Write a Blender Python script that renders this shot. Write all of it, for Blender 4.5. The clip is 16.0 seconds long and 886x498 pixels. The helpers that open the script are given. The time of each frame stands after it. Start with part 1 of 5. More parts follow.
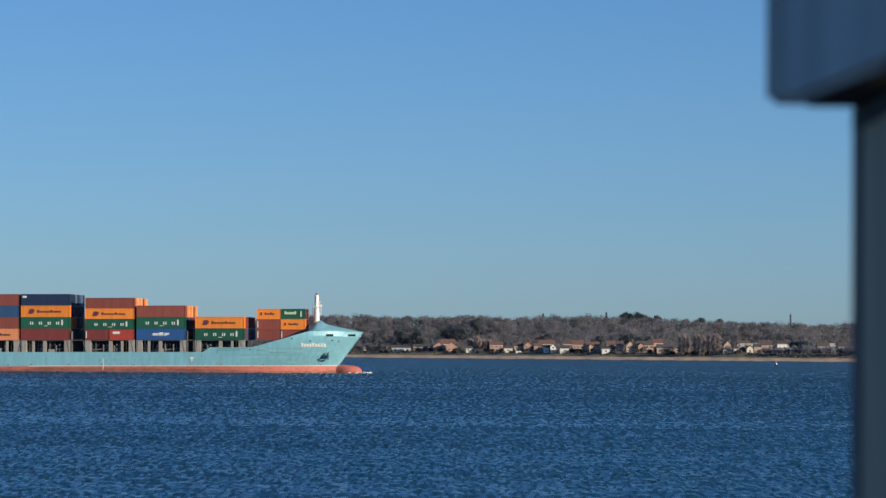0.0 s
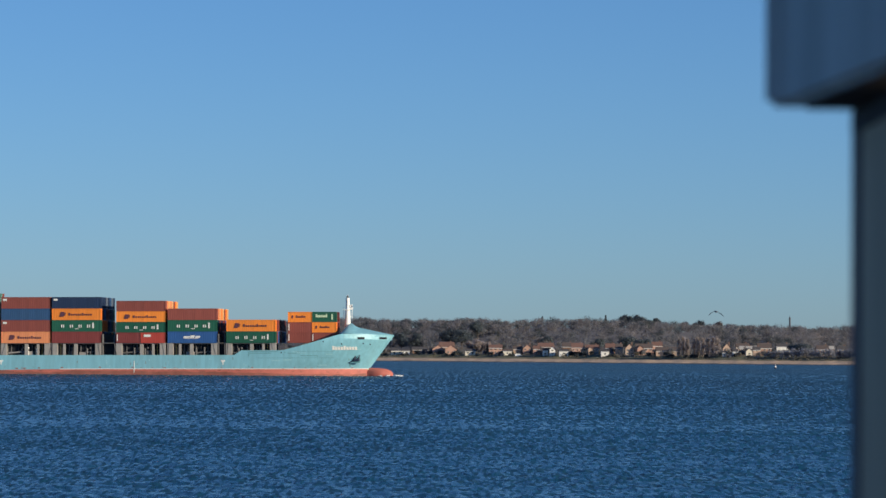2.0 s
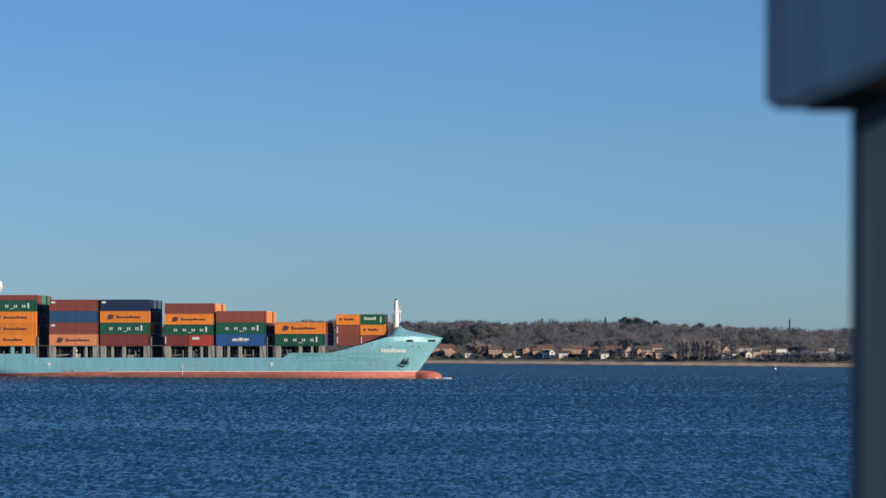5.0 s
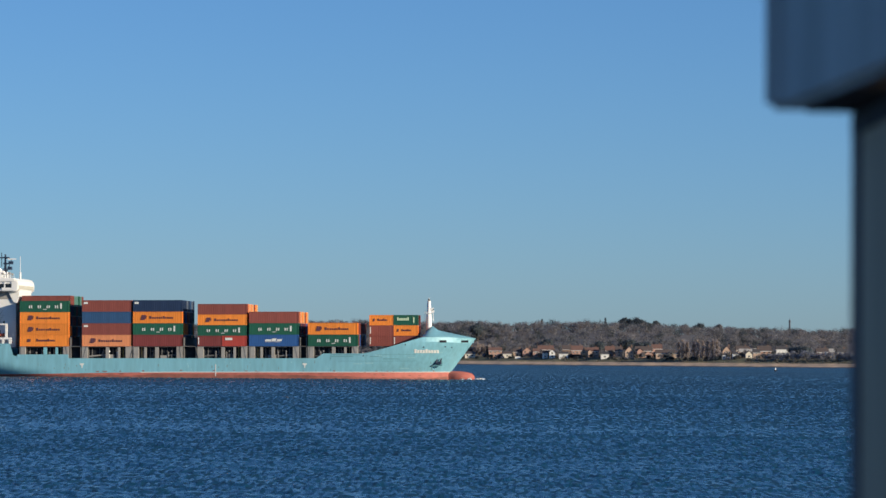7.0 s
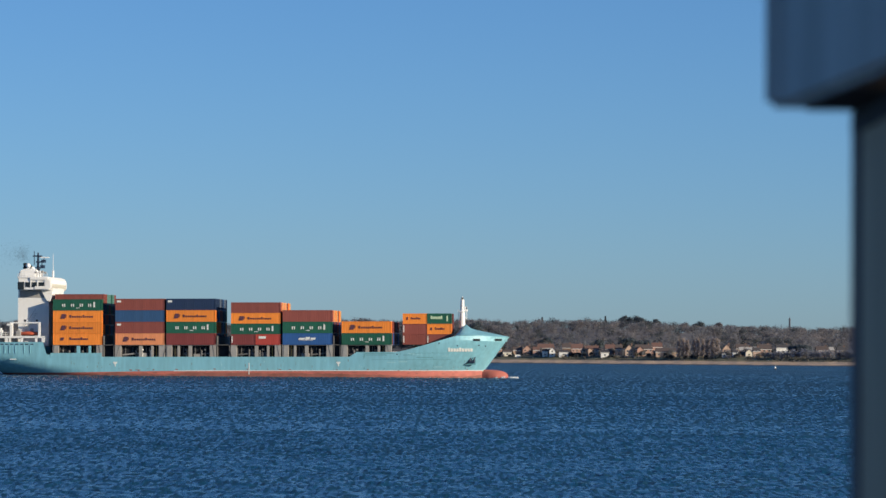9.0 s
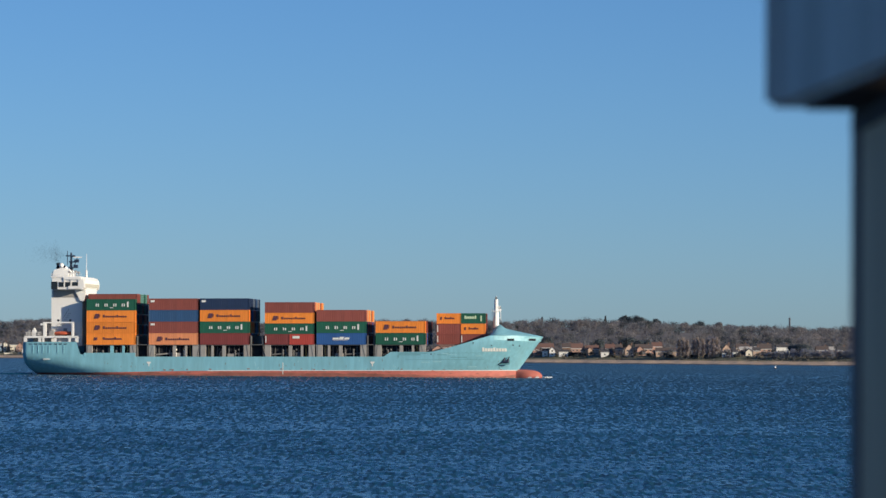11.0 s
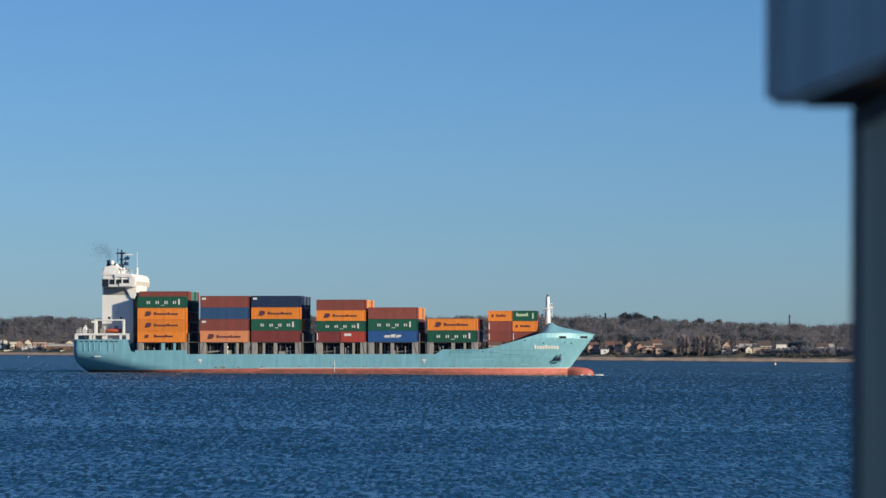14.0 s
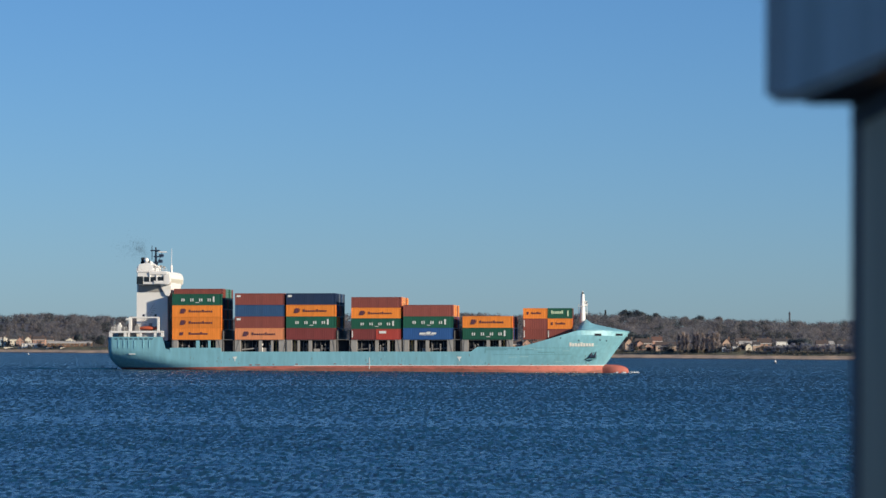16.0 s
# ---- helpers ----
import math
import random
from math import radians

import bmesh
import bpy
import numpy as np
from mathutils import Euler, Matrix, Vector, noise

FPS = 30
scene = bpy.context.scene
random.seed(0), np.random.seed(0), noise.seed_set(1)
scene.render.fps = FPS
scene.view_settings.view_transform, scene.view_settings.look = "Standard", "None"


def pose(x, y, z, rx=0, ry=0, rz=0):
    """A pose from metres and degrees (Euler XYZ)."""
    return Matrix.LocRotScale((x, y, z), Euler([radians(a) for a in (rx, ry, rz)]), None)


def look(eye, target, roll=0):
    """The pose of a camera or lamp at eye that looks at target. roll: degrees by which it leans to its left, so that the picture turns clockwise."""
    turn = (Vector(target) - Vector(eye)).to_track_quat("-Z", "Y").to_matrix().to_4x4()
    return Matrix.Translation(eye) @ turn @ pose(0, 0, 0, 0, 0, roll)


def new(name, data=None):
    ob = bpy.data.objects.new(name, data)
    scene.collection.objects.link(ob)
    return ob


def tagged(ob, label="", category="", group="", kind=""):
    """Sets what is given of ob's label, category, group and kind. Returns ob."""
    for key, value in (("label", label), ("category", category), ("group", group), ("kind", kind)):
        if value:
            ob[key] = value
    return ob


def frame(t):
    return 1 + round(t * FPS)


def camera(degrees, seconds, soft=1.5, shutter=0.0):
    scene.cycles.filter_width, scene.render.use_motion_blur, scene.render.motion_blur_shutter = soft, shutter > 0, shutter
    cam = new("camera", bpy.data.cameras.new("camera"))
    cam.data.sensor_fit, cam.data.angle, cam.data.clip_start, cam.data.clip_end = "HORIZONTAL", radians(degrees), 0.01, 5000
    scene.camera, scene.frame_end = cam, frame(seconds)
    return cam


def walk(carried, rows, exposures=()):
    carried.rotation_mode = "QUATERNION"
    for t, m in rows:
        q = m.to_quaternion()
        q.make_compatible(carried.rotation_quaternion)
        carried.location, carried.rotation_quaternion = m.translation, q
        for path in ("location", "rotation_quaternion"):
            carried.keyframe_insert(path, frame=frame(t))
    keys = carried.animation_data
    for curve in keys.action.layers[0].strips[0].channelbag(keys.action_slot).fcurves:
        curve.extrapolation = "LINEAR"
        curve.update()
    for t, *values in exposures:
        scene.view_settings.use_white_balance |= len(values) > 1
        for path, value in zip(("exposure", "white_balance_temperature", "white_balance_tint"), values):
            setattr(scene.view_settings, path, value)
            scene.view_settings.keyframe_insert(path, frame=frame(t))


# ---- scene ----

# The lens and the hand-held camera on the promenade: only small tilts.
F = 784 / math.tan(radians(13.76 / 2))
EYE = (0.0, 0.0, 5.45)
cam = camera(13.76, 16.0, soft=1.5)
cam.data.dof.use_dof = True
cam.data.dof.focus_distance = 1200.0
cam.data.dof.aperture_fstop = 6.5
TILTS = ((0, 0, 0), (0.5, 0, 0), (1, 0, 0.3), (1.5, -0.5, 2), (2, -1.4, 4.9), (2.5, -1.6, 5.8), (3, -1.7, 7), (3.5, -1.7, 8.6), (4, -1.7, 8.5),
         (5.2, -1.7, 9), (6.5, -1.7, 9.6), (7, -1.7, 9.6), (7.5, -1.7, 9.1), (8, -1.7, 7.2), (8.5, -1.7, 4.1), (9, -1.7, 6.6), (10.2, -1.7, 6.2), (11.5, -1.7, 5),
         (12, -1.7, -0.9), (12.5, -1.7, -0.9), (13, -1.7, -0.8), (13.5, -2, -0.6), (14, -1.8, 0.8), (14.5, -1.8, -2.3), (15, -1.8, -3.6), (15.5, -1.8, -4.0), (16, -1.8, -4.1))
ROLL = 0.4


def aim(dx, dy):
    return look(EYE, (EYE[0] - 1000 * dx / F, EYE[1] + 1000, EYE[2] + 1000 * (182.4 + dy) / F), ROLL)


walk(cam, [(t, aim(dx, dy)) for t, dx, dy in TILTS], [(0, 0.2, 5690, 9.5), (16, 0.2, 5690, 9.5)])

# ---- light: a low winter sun from behind and to the right, under a clear sky ----
SUN_TURN, SUN_HEIGHT = 121.0, 15.0
world = bpy.data.worlds.new("sky")
scene.world = world
world.use_nodes = True
wn, wl = world.node_tree.nodes, world.node_tree.links
sky = wn.new("ShaderNodeTexSky")
sky.sky_type = "NISHITA"
sky.sun_disc = False
sky.sun_elevation, sky.sun_rotation = radians(SUN_HEIGHT), radians(SUN_TURN)
sky.altitude, sky.air_density, sky.dust_density, sky.ozone_density = 1500, 0.9, 0.95, 5.1
wn["Background"].inputs["Strength"].default_value = 0.0833
wl.new(sky.outputs["Color"], wn["Background"].inputs["Color"])
sun = new("sun", bpy.data.lights.new("sun", "SUN"))
sun.data.energy, sun.data.angle, sun.data.color = 5.0, radians(0.5), (1.0, 0.8, 0.53)
TO_SUN = Vector((math.sin(radians(SUN_TURN)), math.cos(radians(SUN_TURN)), math.tan(radians(SUN_HEIGHT))))
sun.matrix_world = look(TO_SUN * 50, (0, 0, 0))


# ---- materials ----
def mat(name, color, rough=0.6, metal=0.0, grain=1.0, spread=0.15, stain=0.1, bump=0.0, streak=False, vary=0.0, spec=0.5, soil=(0.12, 0.08, 0.05)):
    """Paint or surface with grain and broad stains; grain in patches per metre."""
    m = bpy.data.materials.new(name)
    m.use_nodes = True
    n, l = m.node_tree.nodes, m.node_tree.links
    b = n["Principled BSDF"]
    b.inputs["Roughness"].default_value, b.inputs["Metallic"].default_value = rough, metal
    b.inputs["Specular IOR Level"].default_value = spec
    co = n.new("ShaderNodeTexCoord")
    mp = n.new("ShaderNodeMapping")
    mp.inputs["Scale"].default_value = (1, 1, 0.15) if streak else (1, 1, 1)
    l.new(co.outputs["Object"], mp.inputs["Vector"])
    fine = n.new("ShaderNodeTexNoise")
    fine.inputs["Scale"].default_value, fine.inputs["Detail"].default_value = grain, 5
    wide = n.new("ShaderNodeTexNoise")
    wide.inputs["Scale"].default_value, wide.inputs["Detail"].default_value = grain * 0.17, 3
    for t in (fine, wide):
        l.new(mp.outputs["Vector"], t.inputs["Vector"])
    hsv = n.new("ShaderNodeHueSaturation")
    hsv.inputs["Color"].default_value = (*color, 1)
    rng = n.new("ShaderNodeMapRange")
    rng.inputs["From Min"].default_value, rng.inputs["From Max"].default_value = 0.25, 0.75
    rng.inputs["To Min"].default_value, rng.inputs["To Max"].default_value = 1 - spread, 1 + spread
    l.new(fine.outputs["Fac"], rng.inputs["Value"])
    if vary:
        info, add = n.new("ShaderNodeObjectInfo"), n.new("ShaderNodeMath")
        r2 = n.new("ShaderNodeMapRange")
        r2.inputs["To Min"].default_value, r2.inputs["To Max"].default_value = 1 - vary, 1 + vary
        l.new(info.outputs["Random"], r2.inputs["Value"])
        add.operation = "MULTIPLY"
        l.new(rng.outputs["Result"], add.inputs[0])
        l.new(r2.outputs["Result"], add.inputs[1])
        l.new(add.outputs["Value"], hsv.inputs["Value"])
    else:
        l.new(rng.outputs["Result"], hsv.inputs["Value"])
    ramp = n.new("ShaderNodeMapRange")
    ramp.inputs["From Min"].default_value, ramp.inputs["From Max"].default_value = 0.55, 0.75
    ramp.inputs["To Min"].default_value, ramp.inputs["To Max"].default_value = 0, stain
    l.new(wide.outputs["Fac"], ramp.inputs["Value"])
    mix = n.new("ShaderNodeMix")
    mix.data_type = "RGBA"
    mix.inputs["B"].default_value = (*soil, 1)
    l.new(ramp.outputs["Result"], mix.inputs["Factor"])
    l.new(hsv.outputs["Color"], mix.inputs["A"])
    l.new(mix.outputs["Result"], b.inputs["Base Color"])
    if bump:
        bp = n.new("ShaderNodeBump")
        bp.inputs["Strength"].default_value, bp.inputs["Distance"].default_value = bump, 0.05
        l.new(fine.outputs["Fac"], bp.inputs["Height"])
        l.new(bp.outputs["Normal"], b.inputs["Normal"])
    return m


M = {
    "teal": mat("teal_hull_paint", (0.22, 0.47, 0.56), 0.56, grain=1.3, spread=0.13, stain=0.35, streak=True, soil=(0.19, 0.35, 0.37)),
    "red": mat("red_antifouling", (0.46, 0.135, 0.1), 0.7, grain=0.7, spread=0.16, stain=0.35, soil=(0.25, 0.1, 0.08)),
    "grime": mat("brown_waterline_grime", (0.27, 0.1, 0.075), 0.8, grain=0.5, spread=0.3, stain=0.5, soil=(0.08, 0.06, 0.04)),
    "seam_and_shade": mat("dark_turquoise_seam_and_shade", (0.13, 0.31, 0.35), 0.6, grain=1, spread=0.2),
    "pale_teal": mat("rubbed_turquoise_paint", (0.3, 0.54, 0.6), 0.55, grain=1.4, spread=0.15, stain=0.3, soil=(0.22, 0.46, 0.55)),
    "lit_teal": mat("sunlit_turquoise_paint", (0.29, 0.56, 0.63), 0.5, grain=1.4, spread=0.1, stain=0.2, soil=(0.24, 0.48, 0.55)),
    "rust": mat("thin_rust_run", (0.2, 0.3, 0.32), 0.7, grain=2, spread=0.25, stain=0.4, soil=(0.16, 0.17, 0.16)),
    "white": mat("white_ship_paint", (0.86, 0.85, 0.81), 0.45, grain=0.8, spread=0.04, stain=0.12, streak=True, soil=(0.45, 0.36, 0.26)),
    "grey": mat("grey_deck_steel", (0.33, 0.32, 0.3), 0.6, grain=1.2, spread=0.1, stain=0.25),
    "dim": mat("dark_grey_deck_gear", (0.14, 0.14, 0.14), 0.7, grain=1.5, spread=0.2, stain=0.3),
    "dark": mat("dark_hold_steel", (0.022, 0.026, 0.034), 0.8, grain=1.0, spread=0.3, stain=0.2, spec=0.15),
    "mast": mat("dark_blue_mast_paint", (0.02, 0.035, 0.07), 0.5, grain=2, spread=0.2),
    "boat": mat("orange_lifeboat_plastic", (0.55, 0.12, 0.055), 0.4, grain=2, spread=0.08),
    "glass": mat("dark_bridge_glass", (0.015, 0.02, 0.028), 0.08, grain=2, spread=0.2, stain=0),
    "cream_reflection": mat("cream_window_reflection", (0.6, 0.55, 0.42), 0.3, grain=2, spread=0.1, stain=0.1),
    "yellow": mat("yellow_lashing_gear", (0.5, 0.36, 0.1), 0.6, grain=3, spread=0.3, stain=0.3),
    "beam": mat("blue_grey_painted_timber", (0.4, 0.45, 0.45), 0.7, grain=14, spread=0.22, stain=0.3, bump=0.3, streak=True, soil=(0.2, 0.24, 0.27)),
    "post": mat("weathered_dark_timber", (0.43, 0.36, 0.245), 0.8, grain=12, spread=0.25, stain=0.3, bump=0.4, streak=True, soil=(0.06, 0.05, 0.04)),
    "under_shade": mat("black_shade_timber", (0.028, 0.026, 0.03), 0.85, grain=10, spread=0.3, stain=0.2, bump=0.3, streak=True),
    "batten": mat("dark_edge_strip", (0.1, 0.085, 0.09), 0.85, grain=10, spread=0.3, stain=0.3, bump=0.3, streak=True),
    "tarmac": mat("low_bounce_tarmac", (0.06, 0.058, 0.056), 0.9, grain=30, spread=0.25, stain=0.2, bump=0.3),
}
PAINT = {
    "orange": (0.8, 0.25, 0.03), "pale_orange": (0.68, 0.26, 0.11), "green": (0.018, 0.1, 0.06), "brown": (0.245, 0.07, 0.052),
    "maroon": (0.2, 0.045, 0.04), "blue": (0.035, 0.11, 0.32), "steel_blue": (0.036, 0.09, 0.2), "navy": (0.018, 0.035, 0.085), "red_box": (0.45, 0.065, 0.045),
    "teal_box": (0.12, 0.25, 0.22), "tan_box": (0.66, 0.4, 0.18), "grey_box": (0.13, 0.16, 0.21),
}
for key, col in PAINT.items():
    M[key] = mat(key + "_container_paint", col, 0.5, grain=1.6, spread=0.12, stain=0.3, streak=True, vary=0.1, soil=tuple(0.6 * c + 0.03 for c in col))
M["mark_white"] = mat("white_lettering", (0.75, 0.76, 0.72), 0.5, grain=4, spread=0.1)
M["mark_blue"] = mat("dark_blue_lettering", (0.11, 0.045, 0.065), 0.5, grain=4, spread=0.1)
M["mark_pale"] = mat("pale_green_lettering", (0.6, 0.75, 0.5), 0.5, grain=4, spread=0.1)


# ---- mesh helpers ----
def part(name, bm, material, parent=None, label="", smooth=False):
    """Links a bmesh as one mesh object, under a thing or a part."""
    me = bpy.data.meshes.new(name)
    bm.to_mesh(me)
    bm.free()
    for m in material if isinstance(material, (list, tuple)) else (material,):
        me.materials.append(m)
    if smooth:
        me.polygons.foreach_set("use_smooth", [True] * len(me.polygons))
    ob = new(name, me)
    ob.parent = parent
    if label:
        tagged(ob, label)
    return ob


def box(bm, x0, x1, y0, y1, z0, z1, mi=0, bevel=0.0):
    v = [bm.verts.new(p) for p in ((x0, y0, z0), (x1, y0, z0), (x1, y1, z0), (x0, y1, z0), (x0, y0, z1), (x1, y0, z1), (x1, y1, z1), (x0, y1, z1))]
    fs = [bm.faces.new([v[i] for i in q]) for q in ((0, 3, 2, 1), (4, 5, 6, 7), (0, 1, 5, 4), (1, 2, 6, 5), (2, 3, 7, 6), (3, 0, 4, 7))]
    for f in fs:
        f.material_index = mi
    if bevel:
        edges = list({e for f in fs for e in f.edges})
        bmesh.ops.bevel(bm, geom=edges, offset=bevel, segments=1, affect="EDGES", profile=0.5)
    return bm


def boxes(*rows, bevel=0.0):
    bm = bmesh.new()
    for r in rows:
        box(bm, *r, bevel=bevel)
    return bm


def tube(bm, a, b, r0, r1=None, n=8, mi=0):
    """A round bar from a to b."""
    a, b, r1 = Vector(a), Vector(b), r0 if r1 is None else r1
    w = (b - a).normalized()
    u = w.orthogonal().normalized()
    v = w.cross(u)
    rings = []
    for c, r in ((a, r0), (b, r1)):
        rings.append([bm.verts.new(c + (u * math.cos(k * math.tau / n) + v * math.sin(k * math.tau / n)) * r) for k in range(n)])
    for k in range(n):
        bm.faces.new((rings[0][k], rings[0][(k + 1) % n], rings[1][(k + 1) % n], rings[1][k])).material_index = mi
    bm.faces.new(rings[0][::-1]).material_index = mi
    bm.faces.new(rings[1]).material_index = mi
    return bm


def extrude(bm, pts, y0, y1, mi=0):
    """A prism from an outline in x and z, between y0 and y1."""
    a = [bm.verts.new((x, y0, z)) for x, z in pts]
    b = [bm.verts.new((x, y1, z)) for x, z in pts]
    n = len(pts)
    fs = [bm.faces.new(a), bm.faces.new(b[::-1])] + [bm.faces.new((a[(i + 1) % n], a[i], b[i], b[(i + 1) % n])) for i in range(n)]
    for f in fs:
        f.material_index = mi
    bmesh.ops.recalc_face_normals(bm, faces=fs)
    return bm


def empty(name, m, label, category, group=""):
    ob = new(name)
    ob.matrix_world = m
    return tagged(ob, label, category, group)


def smoothstep(a, b, x):
    t = np.clip((np.asarray(x, float) - a) / (b - a), 0, 1)
    return t * t * (3 - 2 * t)


# ---- the lie of the far shore ----
def shore_depth(px):
    """Distance of the waterline along the view, by bearing (units of the lens scale F)."""
    return 1 / np.clip(2.84e-4 + 6.5e-8 * np.asarray(px, float), 2.2e-4, 4.4e-4)


def ground_height(px, u):
    """Height of the land u metres behind the waterline."""
    px, u = np.asarray(px, float), np.asarray(u, float)
    z = np.clip(u, -60, 0) * 0.05 + 3.1 * np.clip(u / 70, 0, 1) + 3.2 * smoothstep(62, 110, u)
    hill = 22 + 3.0 * np.exp(-((px - 1110) / 90) ** 2) + 2.0 * np.sin(px / 97 + 1) + 1.0 * np.sin(px / 41) + 3.6 * np.exp(-((px - 985) / 90) ** 2) - 3.8 * smoothstep(1180, 1320, px) + 3.8 * smoothstep(1380, 1520, px) + 4.5 * (1 - smoothstep(960, 1120, px))
    return z + hill * smoothstep(125, 850, u) + 0.35 * np.sin(px / 13 + u / 17) * smoothstep(70, 160, u)


def spot(px, u):
    y = float(shore_depth(px)) + u
    return Vector(((px - 784) / F * y, y, float(ground_height(px, u))))


# ---- the water: one sheet to the horizon, finely rippled before the camera ----
def water_material():
    m = bpy.data.materials.new("deep_blue_sea_water")
    m.use_nodes = True
    n, l = m.node_tree.nodes, m.node_tree.links
    b = n["Principled BSDF"]
    b.inputs["IOR"].default_value = 1.333
    co = n.new("ShaderNodeTexCoord")

    def patches(sx, sy, detail, low, high):
        mp, t, r = n.new("ShaderNodeMapping"), n.new("ShaderNodeTexNoise"), n.new("ShaderNodeMapRange")
        mp.inputs["Scale"].default_value = (sx, sy, 1)
        t.inputs["Scale"].default_value, t.inputs["Detail"].default_value = 1.0, detail
        r.inputs["From Min"].default_value, r.inputs["From Max"].default_value = 0.3, 0.7
        r.inputs["To Min"].default_value, r.inputs["To Max"].default_value = low, high
        l.new(co.outputs["Object"], mp.inputs["Vector"])
        l.new(mp.outputs["Vector"], t.inputs["Vector"])
        l.new(t.outputs["Fac"], r.inputs["Value"])
        return t.outputs["Fac"], r.outputs["Result"]

    def added(p, q):
        add = n.new("ShaderNodeMath")
        l.new(p, add.inputs[0])
        l.new(q, add.inputs[1])
        return add.outputs["Value"]

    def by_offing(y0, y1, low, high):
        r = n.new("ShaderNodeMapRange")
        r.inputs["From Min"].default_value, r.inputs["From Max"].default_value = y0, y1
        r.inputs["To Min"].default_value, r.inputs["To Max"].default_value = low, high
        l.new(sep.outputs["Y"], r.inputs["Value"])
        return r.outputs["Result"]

    def times(p, q):
        mul = n.new("ShaderNodeMath")
        mul.operation = "MULTIPLY"
        l.new(p, mul.inputs[0])
        l.new(q, mul.inputs[1])
        return mul.outputs["Value"]

    # patches drawn out in y stand in for wavelets, broader and rougher with distance
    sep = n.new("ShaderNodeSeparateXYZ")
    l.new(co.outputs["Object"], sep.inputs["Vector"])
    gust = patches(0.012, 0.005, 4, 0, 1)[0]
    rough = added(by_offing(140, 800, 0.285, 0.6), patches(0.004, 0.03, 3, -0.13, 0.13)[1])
    # smoother towards the left, to brighten the far water there
    smooth_left = n.new("ShaderNodeMapRange")
    smooth_left.inputs["From Min"].default_value, smooth_left.inputs["From Max"].default_value = -120, 60
    smooth_left.inputs["To Min"].default_value, smooth_left.inputs["To Max"].default_value = -0.12, 0.02
    l.new(sep.outputs["X"], smooth_left.inputs["Value"])
    rough = added(rough, smooth_left.outputs["Result"])
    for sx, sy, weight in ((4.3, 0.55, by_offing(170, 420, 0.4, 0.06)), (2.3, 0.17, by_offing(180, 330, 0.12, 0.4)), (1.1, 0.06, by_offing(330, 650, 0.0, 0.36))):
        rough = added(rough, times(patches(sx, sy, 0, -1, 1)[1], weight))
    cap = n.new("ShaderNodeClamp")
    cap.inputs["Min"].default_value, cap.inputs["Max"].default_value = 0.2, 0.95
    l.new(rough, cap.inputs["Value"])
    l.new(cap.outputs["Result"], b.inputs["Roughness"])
    ramp = n.new("ShaderNodeValToRGB")
    ramp.color_ramp.elements[0].color, ramp.color_ramp.elements[0].position = (0.0076, 0.050, 0.099, 1), 0.3
    ramp.color_ramp.elements[1].color, ramp.color_ramp.elements[1].position = (0.0115, 0.076, 0.145, 1), 0.7
    l.new(gust, ramp.inputs["Fac"])
    l.new(ramp.outputs["Color"], b.inputs["Base Color"])
    bp = n.new("ShaderNodeBump")
    bp.inputs["Strength"].default_value, bp.inputs["Distance"].default_value = 0.5, 0.2
    l.new(patches(2.5, 1.0, 2, 0, 1)[0], bp.inputs["Height"])
    l.new(bp.outputs["Normal"], b.inputs["Normal"])
    return m


def wave_height(x, y):
    """Short-crested chop: many small wave trains that run roughly towards the near shore."""
    rng = np.random.default_rng(4)
    z = np.zeros_like(x)
    for k in range(56):
        length = 0.5 * 1.042 ** k
        th = -1.45 + rng.uniform(-1.35, 1.35)
        slope = 0.047 * min(1.0, (0.9 / length) ** 0.8)
        p = 2 * np.pi / length * (x * np.cos(th) + y * np.sin(th)) + rng.uniform(0, 6.28)
        z += slope * length / (2 * np.pi) * np.sin(p + 0.4 * np.sin(p))
    return z


def water():
    az = np.radians(np.concatenate([np.linspace(-180, -10, 34, endpoint=False), np.linspace(-10, -7.5, 6, endpoint=False), np.linspace(-7.5, 7.5, 720), np.linspace(7.5, 10, 7)[1:], np.linspace(10, 180, 35)[1:-1]]))
    rr = np.concatenate([[9.0, 25, 50, 80, 105], np.arange(122, 260, 0.34), np.arange(260, 520, 0.75), np.arange(520, 900, 1.7), np.arange(900, 1400, 4.5), np.linspace(1400, 4900, 60)])
    a, r = np.meshgrid(az, rr)
    x, y = r * np.sin(a), r * np.cos(a)
    fade = (1 - smoothstep(7.3, 7.5, np.abs(np.degrees(a)))) * smoothstep(105, 122, r) * (1 - smoothstep(1150, 1400, r))
    # chop steepens with distance from the camera
    z = wave_height(x, y) * fade * (1 + 0.6 * smoothstep(150, 500, r))
    nr, na = a.shape
    idx = np.arange(nr * na).reshape(nr, na)
    nxt = np.roll(idx, -1, axis=1)
    quads = np.stack([idx[:-1], nxt[:-1], nxt[1:], idx[1:]], -1).reshape(-1, 4)[:, ::-1]
    me = bpy.data.meshes.new("water")
    me.vertices.add(nr * na)
    me.vertices.foreach_set("co", np.stack([x, y, z], -1).ravel())
    me.loops.add(quads.size)
    me.loops.foreach_set("vertex_index", quads.ravel().astype(np.int32))
    me.polygons.add(len(quads))
    me.polygons.foreach_set("loop_start", np.arange(0, quads.size, 4, dtype=np.int32))
    me.polygons.foreach_set("use_smooth", np.ones(len(quads), bool))
    me.update(calc_edges=True)
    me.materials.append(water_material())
    return tagged(new("water", me), "deep blue choppy sea water with small ripples", "water", kind="structure")


WATER = water()


